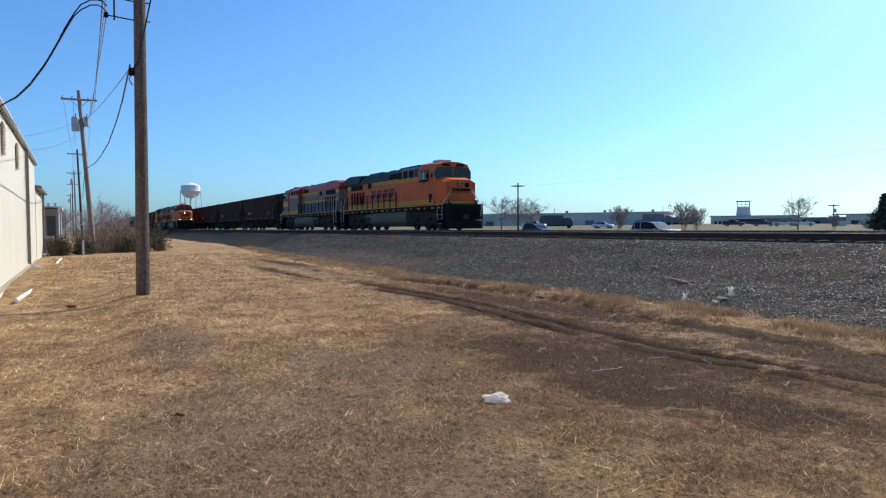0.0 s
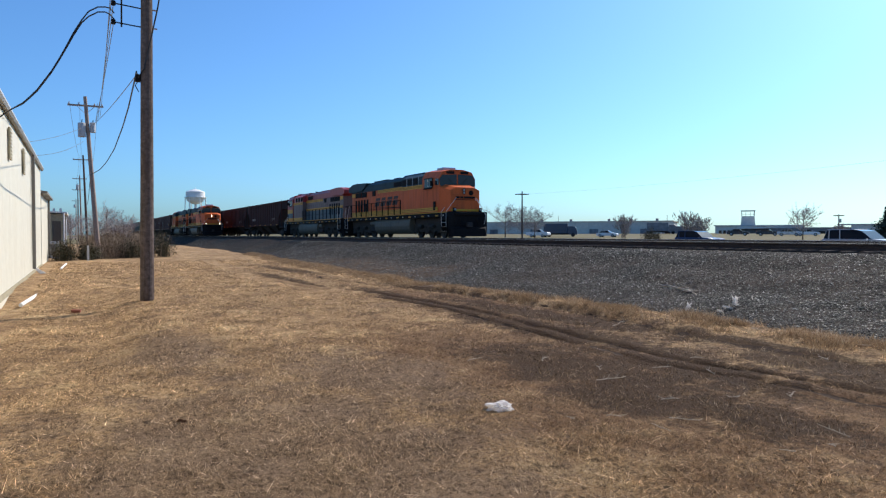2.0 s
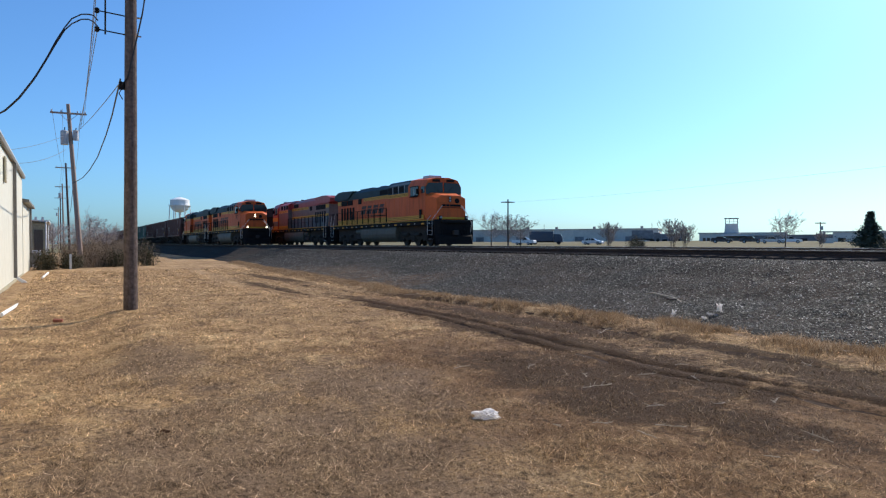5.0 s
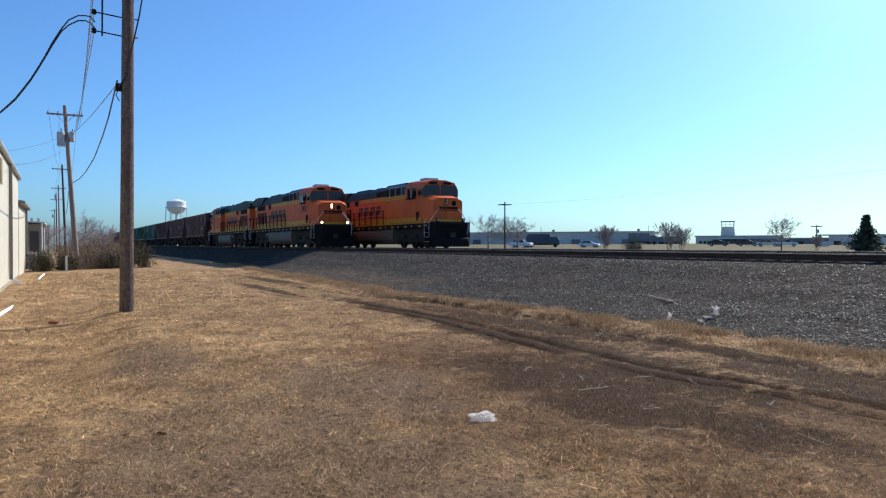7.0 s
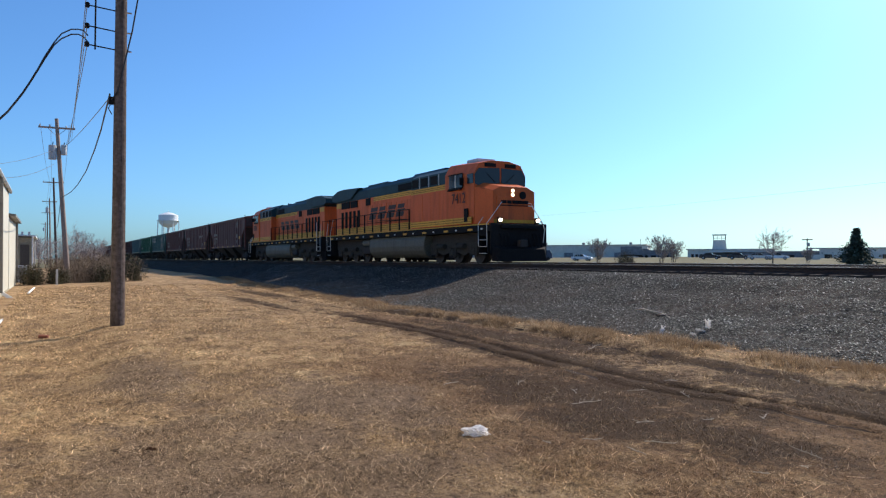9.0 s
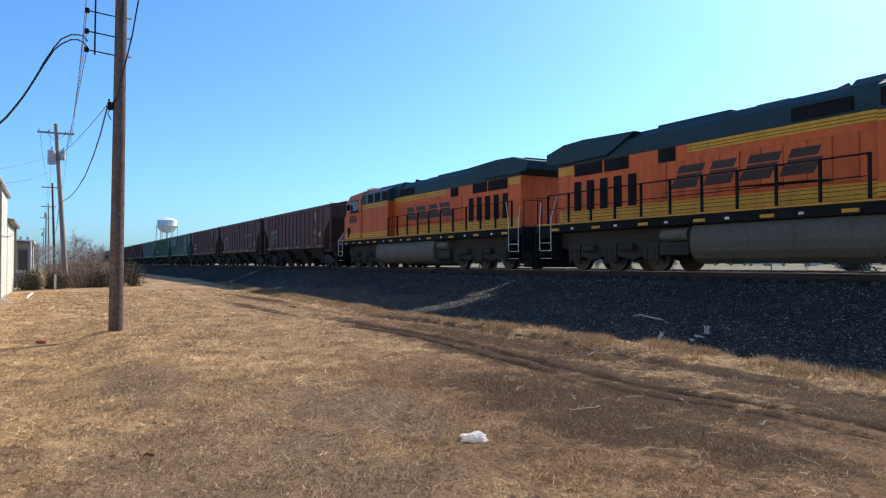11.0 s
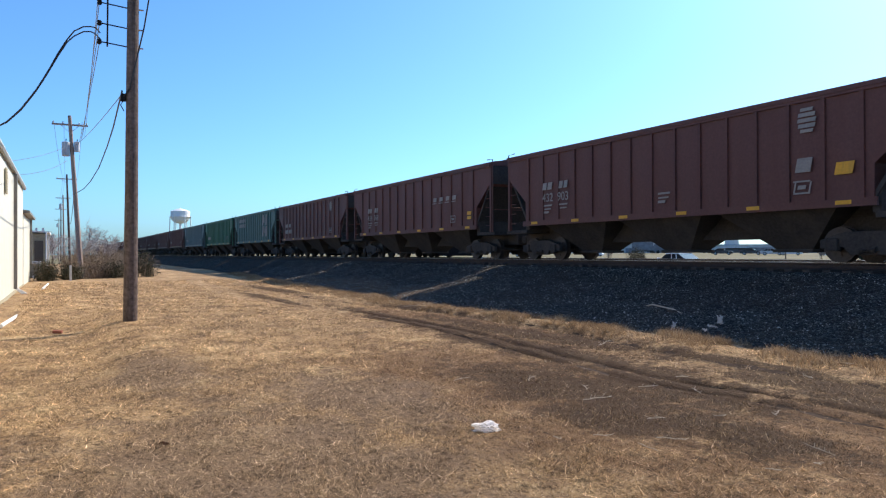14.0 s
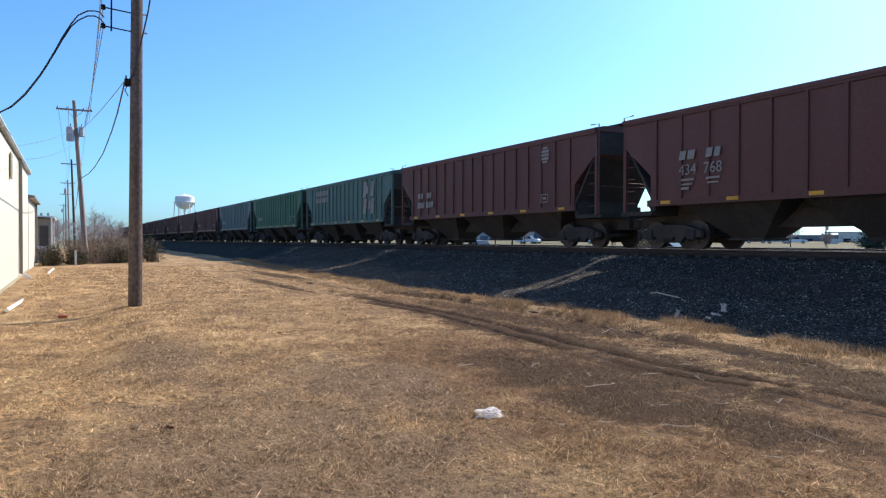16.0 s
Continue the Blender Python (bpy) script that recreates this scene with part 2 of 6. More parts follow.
car_grey = surface("car_grey", (0.11, 0.16, 0.155), 0.6, dirty=0.4, streak=True)
cream = surface("cream_sheet", (0.6, 0.575, 0.475), 0.5, vary=0.06, grain=4, stain=0.4, dirty=0.25, dirt=(0.5, 0.44, 0.32), streak=True)
trim_brown = surface("trim_brown", (0.2, 0.185, 0.16), 0.5)
roof_white = surface("roof_white", (0.7, 0.7, 0.68), 0.45)
shed_dark = surface("shed_dark", (0.13, 0.11, 0.09), 0.7, streak=True)
shed_tan = surface("shed_tan", (0.36, 0.32, 0.22), 0.7)
tower_white = surface("tower_white", (0.8, 0.8, 0.78), 0.5, vary=0.04, dirty=0.05)
hall_grey = surface("hall_grey", (0.56, 0.53, 0.48), 0.7, vary=0.1, grain=1, stain=0.1)
hall_beige = surface("hall_beige", (0.66, 0.61, 0.54), 0.7, vary=0.1, grain=1, stain=0.1)
dark_wall = surface("dark_wall", (0.2, 0.2, 0.21), 0.7, grain=1, stain=0.1)
bark = surface("bark", (0.1, 0.075, 0.06), 0.9)
twig = surface("twig", (0.36, 0.32, 0.3), 0.9, bump=0)
needle = surface("needle", (0.055, 0.075, 0.055), 0.8, bump=0, grain=2, vary=0.5)
brush = surface("brush_twig", (0.24, 0.18, 0.125), 0.9, bump=0, grain=2, vary=0.5)
shrub_leaf = surface("shrub_leaf", (0.075, 0.07, 0.042), 0.8, bump=0, grain=2, vary=0.5)
glass = glassy("window_glass")
tyre = surface("tyre", (0.02, 0.02, 0.02), 0.8)
bag_white = surface("bag_white", (0.85, 0.83, 0.81), 0.5, vary=0.06, dirty=0.1, bump=0.2)
nt = bag_white.node_tree
thin, both = nt.nodes.new("ShaderNodeBsdfTranslucent"), nt.nodes.new("ShaderNodeMixShader")
thin.inputs["Color"].default_value, both.inputs[0].default_value = (0.85, 0.8, 0.76, 1), 0.45
nt.links.new(nt.nodes["Principled BSDF"].outputs[0], both.inputs[1])
nt.links.new(thin.outputs[0], both.inputs[2])
nt.links.new(both.outputs[0], nt.nodes["Material Output"].inputs["Surface"])
lamp_on = glowing("lamp_on", (1.0, 0.82, 0.55), 3.5)
lamp_off = glassy("lamp_off", (0.35, 0.34, 0.32), 0.15)
paint_silver = surface("silver_car", (0.45, 0.46, 0.48), 0.25, 0.4, 0.05, dirty=0.1, bump=0)
paint_blue = surface("blue_car", (0.03, 0.07, 0.16), 0.25, 0.2, 0.05, dirty=0.1, bump=0)
paint_white = surface("white_car", (0.75, 0.75, 0.75), 0.25, 0.0, 0.04, dirty=0.1, bump=0)
paint_dark = surface("dark_car", (0.04, 0.042, 0.05), 0.25, 0.2, 0.05, dirty=0.1, bump=0)


# ---- mesh helpers ----
def part(name, bm, material, parent=None, label=""):
    """One bmesh, or shared mesh, as one object under a thing."""
    if isinstance(bm, bpy.types.Mesh):
        me = bm
    else:
        me = bpy.data.meshes.new(name)
        bmesh.ops.recalc_face_normals(bm, faces=bm.faces)
        bm.to_mesh(me)
        bm.free()
    if material and not me.materials:
        me.materials.append(material)
    ob = new(name, me)
    if parent:
        ob.parent = parent
    return tagged(ob, label)


SHARED = {}


def shared(key, material, build):
    """A mesh made once for alike pieces."""
    k = (key, material.name)
    if k not in SHARED:
        bm = build()
        me = bpy.data.meshes.new(str(key))
        bmesh.ops.recalc_face_normals(bm, faces=bm.faces)
        bm.to_mesh(me)
        bm.free()
        me.materials.append(material)
        SHARED[k] = me
    return SHARED[k]


def base(name, label, category, at=None, group="", kind=""):
    ob = new(name)
    ob.empty_display_size = 0.3
    if at:
        ob.matrix_world = at
    return tagged(ob, label, category, group, kind)


def box(x0, x1, y0, y1, z0, z1, bm=None, bevel=0.0):
    bm = bm or bmesh.new()
    m = Matrix.LocRotScale(((x0 + x1) / 2, (y0 + y1) / 2, (z0 + z1) / 2), None, (x1 - x0, y1 - y0, z1 - z0))
    got = bmesh.ops.create_cube(bm, size=1, matrix=m)
    if bevel:
        edges = list({e for v in got["verts"] for e in v.link_edges})
        bmesh.ops.bevel(bm, geom=edges, offset=bevel, segments=2, affect="EDGES", profile=0.5)
    return bm


def prism(profile, axis, a, b, bm=None, bevel=0.0, top=None):
    """A polygon pushed out along an axis from a to b; top: another polygon at b."""
    bm = bm or bmesh.new()
    put = {"x": lambda s, p: (s, p[0], p[1]), "y": lambda s, p: (p[0], s, p[1]), "z": lambda s, p: (p[0], p[1], s)}[axis]
    lo = [bm.verts.new(put(a, p)) for p in profile]
    hi = [bm.verts.new(put(b, p)) for p in (top or profile)]
    n = len(lo)
    faces = [bm.faces.new(lo), bm.faces.new(hi[::-1])] + [bm.faces.new((lo[i], lo[(i + 1) % n], hi[(i + 1) % n], hi[i])) for i in range(n)]
    if bevel:
        bmesh.ops.bevel(bm, geom=list({e for f in faces for e in f.edges}), offset=bevel, segments=2, affect="EDGES", profile=0.5)
    return bm


def rod(p0, p1, r0, r1=None, seg=8, bm=None):
    """A round bar between two points, tapering."""
    bm = bm or bmesh.new()
    p0, p1 = Vector(p0), Vector(p1)
    r1 = r0 if r1 is None else r1
    turn = (p1 - p0).to_track_quat("Z", "Y").to_matrix()
    rings = []
    for p, r in ((p0, r0), (p1, r1)):
        rings.append([bm.verts.new(p + turn @ Vector((r * math.cos(6.2832 * i / seg), r * math.sin(6.2832 * i / seg), 0))) for i in range(seg)])
    for i in range(seg):
        bm.faces.new((rings[0][i], rings[0][(i + 1) % seg], rings[1][(i + 1) % seg], rings[1][i]))
    if seg > 3:
        bm.faces.new(rings[0][::-1])
        bm.faces.new(rings[1])
    return bm


def path_rod(points, r, seg=6, bm=None):
    """A bent round bar through the points, in one piece."""
    bm = bm or bmesh.new()
    pts = [Vector(p) for p in points]
    rings = []
    for i, p in enumerate(pts):
        d = (pts[min(i + 1, len(pts) - 1)] - pts[max(i - 1, 0)]).normalized()
        u = d.cross(Vector((0.31, 0.17, 0.93))).normalized()
        v = d.cross(u)
        rings.append([bm.verts.new(p + u * r * math.cos(6.2832 * k / seg) + v * r * math.sin(6.2832 * k / seg)) for k in range(seg)])
    for a, b in zip(rings, rings[1:]):
        for k in range(seg):
            bm.faces.new((a[k], a[(k + 1) % seg], b[(k + 1) % seg], b[k]))
    bm.faces.new(rings[0][::-1])
    bm.faces.new(rings[-1])
    return bm


def lathe(profile, seg=24, bm=None):
    """Turned shape round the z axis from (radius, z) pairs."""
    bm = bm or bmesh.new()
    rings = [[bm.verts.new((r * math.cos(6.2832 * i / seg), r * math.sin(6.2832 * i / seg), z)) for i in range(seg)] for r, z in profile]
    for a, b in zip(rings, rings[1:]):
        for i in range(seg):
            bm.faces.new((a[i], a[(i + 1) % seg], b[(i + 1) % seg], b[i]))
    bm.faces.new(rings[0][::-1])
    bm.faces.new(rings[-1])
    return bm


def lettering(text, size, material, parent, place, tilt=0.0, flip=False):
    """Raised letters in the x-z plane facing -y, as a mesh; flip: facing +y."""
    cu = bpy.data.curves.new("lettering", "FONT")
    cu.body, cu.size, cu.extrude, cu.align_x, cu.shear = text, size, 0.004, "CENTER", tilt
    ob = new("lettering", cu)
    me = bpy.data.meshes.new_from_object(ob)
    bpy.data.objects.remove(ob)
    me.materials.clear()
    out = part("lettering", me, material, parent)
    out.matrix_local = pose(*place, 90, 0, 180 if flip else 0)
    return out


def bars(rows, material, parent, place, far=False):
    """Plain bars in place of marks: rows of (x, z, width, height), on a side that faces along y; far off they are one part."""
    x, y, z = place
    bm = bmesh.new()
    for dx, dz, w, h in rows:
        if far:
            box(x + dx, x + dx + w, y - 0.006, y + 0.006, z + dz, z + dz + h, bm)
        else:
            part("marking", shared(("bar", w, h), material, lambda: prism([(0, 0), (w, 0), (w + 0.2 * h, h), (0.2 * h, h)], "y", -0.006, 0.006)), None, parent).location = (x + dx, y, z + dz)
    if far:
        part("marking", bm, material, parent)


# ---- ground ----
RAIL_TOP = 1.34
NEAR_TRACK, FAR_TRACK = 18.15, 23.3


def swell(x, y):
    """Low unevenness of the yard."""
    return 0.05 * noise.noise((x * 0.3, y * 0.3, 1.7)) + 0.03 * noise.noise((x * 1.1, y * 1.1, 4.2)) + 0.022 * noise.noise((x * 3.6, y * 3.6, 8.8))


RUTS = [(-60, 8.2), (-32, 6.4), (-26.7, 6.1), (-20, 6.8), (-17, 7.3), (-14, 7.45), (-11.8, 7.42), (-9.4, 7.08), (-7.8, 6.86), (-6.6, 6.8), (-5.8, 6.85), (-4.2, 7.0), (10, 8.0)]


WHEEL_LINES = [(0.0, 0.1, 0.12), (-0.44, 0.09, 0.11), (1.75, 0.12, 0.26)]


def rut_at(x):
    for (a, ya), (b, yb) in zip(RUTS, RUTS[1:]):
        if a <= x <= b:
            return ya + (yb - ya) * (x - a) / (b - a)
    return RUTS[0][1] if x < RUTS[0][0] else RUTS[-1][1]


TOE = [(-130, 13.5), (-75, 13.2), (-58, 12.5), (-45, 11.5), (-33, 10.4), (-26, 10.0), (-20, 9.95), (-12, 10.2), (-6, 10.35), (20, 10.3)]


def toe_at(x):
    """Where the turf ends and the ballast begins."""
    y = 13.5 if x < -130 else 10.3
    for (a, ya), (b, yb) in zip(TOE, TOE[1:]):
        if a <= x <= b:
            y = ya + (yb - ya) * (x - a) / (b - a)
    return y + 0.3 * noise.noise((x * 0.35, 0, 3.3)) + 0.12 * noise.noise((x * 1.5, 0, 6.1))


def ground_height(x, y):
    near = max(0.0, 1 - abs(y) / 60) * max(0.0, 1 - max(0, -x - 60) / 60)
    z = swell(x, y) * min(1, near * 2)
    r = rut_at(x)
    for d, deep, wide in WHEEL_LINES:
        u = abs(y - r - d)
        if u < wide:
            z -= deep * min(1, max(0, (x + 36) / 12)) * (0.5 + 0.5 * math.cos(u / wide * math.pi)) * (0.75 + 0.5 * noise.noise((x * 0.8, d, 2)))
        elif u < 2 * wide:
            z += 0.02 * math.sin((u - wide) / wide * math.pi)
    if -25 < x < -8 and y < 1.4:   # a shallow swale beside the hall
        a, c = min(1, (x + 25) / 4, (-8 - x) / 4), min(1, (1.4 - y) / 1.3)
        z -= 0.22 * a * a * (3 - 2 * a) * c * c * (3 - 2 * c)
    t = toe_at(x)
    lip = abs(y - t + 0.35)
    if lip < 0.8:
        z += 0.07 * (0.5 + 0.5 * math.cos(lip / 0.8 * math.pi))
    if t < y < 30:
        z -= 0.25 * min(1, (y - t) / 1.0)
    if y > 46:   # the field beyond the road climbs a little
        k = min(1.0, (y - 46) / 20)
        z += 0.45 * k * k * (3 - 2 * k) + min(1.0, 0.008 * max(0, y - 70) * (0.6 + min(1.2, max(0, (-x - 70) / 70))))
    return z


def steps(spans):
    out = []
    for a, b, d in spans:
        n = max(1, round((b - a) / d))
        out += [a + (b - a) * i / n for i in range(n)]
    return out + [spans[-1][1]]


def sheet(name, xs, ys, height, material):
    verts = [(x, y, height(x, y)) for y in ys for x in xs]
    w = len(xs)
    faces = [(j * w + i, j * w + i + 1, (j + 1) * w + i + 1, (j + 1) * w + i) for j in range(len(ys) - 1) for i in range(w - 1)]
    me = bpy.data.meshes.new(name)
    me.from_pydata(verts, [], faces)
    me.polygons.foreach_set("use_smooth", [True] * len(faces))
    me.materials.append(material)
    return new(name, me)


ground = sheet("ground", steps([(-2400, -200, 200), (-200, -60, 7), (-60, -24, 0.6), (-24, 2, 0.13), (2, 30, 2), (30, 200, 30), (200, 1600, 200)]),
               steps([(-1200, -30, 130), (-30, -6, 1.5), (-6, 5.6, 0.13), (5.6, 8.4, 0.06), (8.4, 11.4, 0.13), (11.4, 32, 2), (32, 150, 5), (150, 2400, 200)]), ground_height, lawn)
# earth strips along the ruts; their dark colour also carries the rut shade
for d, deep, wide in WHEEL_LINES:
    xs = steps([(-27, -24, 0.5), (-24, 2, 0.12)])
    verts = []
    for x in xs:
        k = wide * (0.55 + 0.45 * noise.noise((x * 1.3, d, 7)) + 0.2 * noise.noise((x * 5.0, d, 9)))
        for s in (-1, -0.4, 0.4, 1):
            y = rut_at(x) + d + s * max(k, 0.04)
            verts.append((x, y, ground_height(x, y) + (0.006 if abs(s) < 1 else -0.004)))
    me = bpy.data.meshes.new("wheel_rut")
    me.from_pydata(verts, [], [(i * 4 + j, i * 4 + j + 1, i * 4 + j + 5, i * 4 + j + 4) for i in range(len(xs) - 1) for j in range(3)])
    me.materials.append(shaded_rut_earth)
    part("wheel_rut", me, None, ground, "dark bare earth wheel rut")
ground.data.materials.append(field_grass)
for f in ground.data.polygons:
    if f.center.y > 28 or f.center.x < -140:
        f.material_index = 1
tagged(ground, "dry straw-coloured winter lawn with bare earth and wheel ruts", "ground", kind="structure")

BED = [(0.0, -0.06), (0.8, 0.06), (2.6, 0.33), (4.4, 0.72), (5.4, 1.0), (5.9, 1.1), (16.0, 1.1), (17.5, 0.55), (19.5, -0.15)]


def bed_height(x, y):
    """The ballast bed that carries both tracks; y is counted from its toe."""
    for (a, za), (b, zb) in zip(BED, BED[1:]):
        if a <= y <= b:
            z = za + (zb - za) * (y - a) / (b - a)
            break
    else:
        z = BED[-1][1]
    return z + (0.05 * noise.noise((x * 0.5, y * 0.9, 5)) + 0.03 * noise.noise((x * 2.3, y * 2.3, 9)) if y < 6 else 0)


bed_x = steps([(-1500, -200, 60), (-200, -60, 3), (-60, 2, 0.25), (2, 40, 3), (40, 400, 60)])
bed_y = steps([(0, 6.2, 0.2), (6.2, 16, 1.4), (16, 19.5, 0.7)])
verts = []
for v in bed_y:
    for x in bed_x:
        t = toe_at(x) if v < 6.2 else 10.25
        y = t + v * ((10.25 + 6.2 - t) / 6.2 if v < 6.2 else 1)
        verts.append((x, y, bed_height(x, v)))
w = len(bed_x)
me = bpy.data.meshes.new("ballast_bed")
me.from_pydata(verts, [], [(j * w + i, j * w + i + 1, (j + 1) * w + i + 1, (j + 1) * w + i) for j in range(len(bed_y) - 1) for i in range(w - 1)])
me.materials.append(gravel)
ballast_bed = tagged(new("ballast_bed", me), "raised bed of dark grey crushed-stone ballast under two tracks", "ballast", kind="structure")


def scatter(name, material, verts, tri, label, category):
    me = bpy.data.meshes.new(name)
    me.vertices.add(len(verts))
    me.vertices.foreach_set("co", np.asarray(verts, dtype=np.float32).ravel())
    tri = np.asarray(tri, dtype=np.int32)
    me.loops.add(tri.size)
    me.loops.foreach_set("vertex_index", tri.ravel())
    me.polygons.add(len(tri))
    me.polygons.foreach_set("loop_start", np.arange(0, tri.size, 3, dtype=np.int32))
    me.update(calc_edges=True)
    me.materials.append(material)
    return tagged(new(name, me), label, category, kind="stuff")


def ballast_stones(count):
    """Loose crushed stones lying on the slope of the bed."""
    rng = np.random.default_rng(4)
    octa = np.array([(1, 0, 0), (-1, 0, 0), (0, 1, 0), (0, -1, 0), (0, 0, 1), (0, 0, -1)], float)
    faces = np.array([(0, 2, 4), (2, 1, 4), (1, 3, 4), (3, 0, 4), (2, 0, 5), (1, 2, 5), (3, 1, 5), (0, 3, 5)])
    verts, tris = [], []
    for i in range(count):
        x = 2 - 58 * rng.random() ** 1.5
        v = 6.0 * rng.random() - 0.25 * (rng.random() < 0.3)
        t = toe_at(x)
        y = t + v * (16.45 - t) / 6.2
        z = bed_height(x, max(0, v))
        s = rng.uniform(0.008, 0.021) * (1.7 if rng.random() < 0.04 else 1)
        o = octa * rng.uniform(0.55, 1.25, (6, 1)) * s * np.array([1.2, 1, 0.75])
        c, d = math.cos(i * 1.7), math.sin(i * 1.7)
        o = np.stack([o[:, 0] * c - o[:, 1] * d, o[:, 0] * d + o[:, 1] * c, o[:, 2] + o[:, 0] * rng.uniform(-0.4, 0.4)], 1)
        verts.append(o + (x, y, z + s * 0.25))
        tris.append(faces + 6 * i)
    return scatter("ballast_stones", stone, np.concatenate(verts), np.concatenate(tris), "loose crushed grey ballast stones on the track bed slope", "stones")


def grass_blades(count):
    """Short winter turf, denser near the viewer's end of the yard."""
    rng = np.random.default_rng(9)
    root, tall = [], []
    while len(root) < count:
        d = 2.0 + 46.0 * rng.random() ** 2.9
        if d < 4.2 and rng.random() > (d - 1.8) / 2.4:
            continue
        a = radians(62 + rng.uniform(-36, 36) + rng.normal(0, 3))
        x, y = -d * math.sin(a), d * math.cos(a)
        if -1.2 < y < 10.2 and x > -46:
            bare = abs(y - rut_at(x)) < 0.25 or abs(y - rut_at(x) + 0.44) < 0.2
            if bare and rng.random() < 0.8:
                continue
            if noise.noise((x * 0.9, y * 0.9, 12)) < -0.25 and rng.random() < 0.6:
                continue
            worn = max(1 - ((x - cx) / rx) ** 2 - ((y - cy) / ry) ** 2 for (cx, cy), (rx, ry) in EARTH)
            if worn > 0.1 and rng.random() < 0.4 * min(1, worn * 2.5):
                continue
            root.append((x, y))
            tall.append(rng.uniform(0.01, 0.04) * (1 + 0.02 * d) * (0.7 + 0.6 * max(0, noise.noise((x * 2.2, y * 2.2, 40)) + 0.4)))
    root, tall = np.array(root), np.array(tall)
    n = len(root)
    z = np.array([ground_height(x, y) for x, y in root]) - 0.01
    lean = rng.normal(0, 1.0, (n, 2)) * tall[:, None]
    flat = rng.random(n) < 0.14        # loose straw lying on the turf
    lean[flat] *= 2.6
    z[flat] += 0.012
    turn = rng.uniform(0, 6.28, n)
    wide = np.clip(0.0007 + 0.00028 * np.hypot(root[:, 0], root[:, 1]), 0, 0.011)
    side = np.stack([np.cos(turn), np.sin(turn)], 1) * wide[:, None]
    verts = np.zeros((n, 3, 3))
    verts[:, 0, :2], verts[:, 1, :2], verts[:, 2, :2] = root - side, root + side, root + lean
    verts[:, 0, 2] = verts[:, 1, 2] = z
    verts[:, 2, 2] = z + tall
    return scatter("dry_grass", blade, verts.reshape(-1, 3), np.arange(n * 3).reshape(-1, 3), "short dead winter turf of straw-coloured blades", "grass")


def edge_tufts(tufts):
    """Tall dead bunch grass in a ragged band along the foot of the ballast."""
    rng = np.random.default_rng(19)
    root, tall = [], []
    for i in range(tufts):
        x = 1 - 60 * rng.random() ** 1.5
        k = noise.noise((x * 0.8, 0, 21))
        y = toe_at(x) - 0.32 + 0.2 * k + rng.normal(0, 0.3)
        if noise.noise((x * 1.1, y * 1.6, 31)) < -0.16:
            continue
        big = rng.uniform(0.55, 1.35) * (0.85 + 0.6 * k)
        cx, cy = rng.normal(0, 0.09 * big, 48), rng.normal(0, 0.075 * big, 48)
        root.append(np.stack([x + cx, y + cy], 1))
        tall.append(rng.uniform(0.05, 0.19, 48) * big * np.exp(-(cx * cx + cy * cy) / (0.035 * big * big + 0.005)))
    root, tall = np.concatenate(root), np.concatenate(tall)
    n = len(root)
    z = np.array([ground_height(x, y) for x, y in root]) - 0.01
    lean = rng.normal(0, 0.55, (n, 2)) * tall[:, None]
    turn = rng.uniform(0, 6.28, n)
    wide = np.clip(0.0012 + 0.00024 * np.hypot(root[:, 0], root[:, 1]), 0, 0.007)
    side = np.stack([np.cos(turn), np.sin(turn)], 1) * wide[:, None]
    verts = np.zeros((n, 3, 3))
    verts[:, 0, :2], verts[:, 1, :2], verts[:, 2, :2] = root - side, root + side, root + lean
    verts[:, 0, 2] = verts[:, 1, 2] = z
    verts[:, 2, 2] = z + tall
    return scatter("bunch_grass", tuft_blade, verts.reshape(-1, 3), np.arange(n * 3).reshape(-1, 3), "tall tan bunch grass in a ragged band beside the ballast", "grass")


ballast_stones(105000)
grass_blades(430000)
edge_tufts(4200)

# ---- road beyond the tracks ----
road = sheet("road", steps([(-1200, -200, 100), (-200, 60, 10), (60, 900, 100)]), [38.6, 43.5, 49.5, 56.4], lambda x, y: 0.12, asphalt)
tagged(road, "two-way asphalt road running beside the tracks", "road", kind="structure")
for y in (39.2, 55.8):
    part("lane_line", box(-400, 200, y - 0.06, y + 0.06, 0.124, 0.128), white_paint, road)
for y in (47.1, 47.45):
    part("lane_line", box(-400, 200, y - 0.05, y + 0.05, 0.124, 0.128), yellow, road)

# ---- tracks ----
RAIL = [(-0.075, 0), (0.075, 0), (0.075, 0.015), (0.02, 0.035), (0.012, 0.12), (0.036, 0.132), (0.036, 0.168), (0.02, 0.175), (-0.02, 0.175), (-0.036, 0.168), (-0.036, 0.132), (-0.012, 0.12), (-0.02, 0.035), (-0.075, 0.015)]


def track(y):
    t = base("railway_track", "steel railway track on wooden ties in ballast", "railway track", pose(0, y, RAIL_TOP), kind="structure")
    for side in (-1, 1):
        r = part("rail", prism([(p + side * 0.755, z - 0.175) for p, z in RAIL], "x", -1500, 400), rust, t, "rusty steel rail with a polished top")
        part("rail_head", box(-1500, 400, side * 0.755 - 0.024, side * 0.755 + 0.024, -0.002, 0.003), steel, r, "bright worn running surface")
    tie = shared("tie", tie_wood, lambda: box(-0.11, 0.11, -1.3, 1.3, -0.36, -0.176, bevel=0.012))
    for i in range(140):
        part("tie", tie, None, t).location = (-62 + i * 0.53, 0.02 * math.sin(i * 2.3), 0.006 * math.sin(i * 5.1))
    bm = bmesh.new()
    for i in range(500):
        box(-62.3 - i * 0.53, -62.08 - i * 0.53, -1.3, 1.3, -0.36, -0.18, bm)
    tagged(part("far_ties", bm, tie_wood, t), kind="stuff")
    return t


track(NEAR_TRACK)
track(FAR_TRACK)


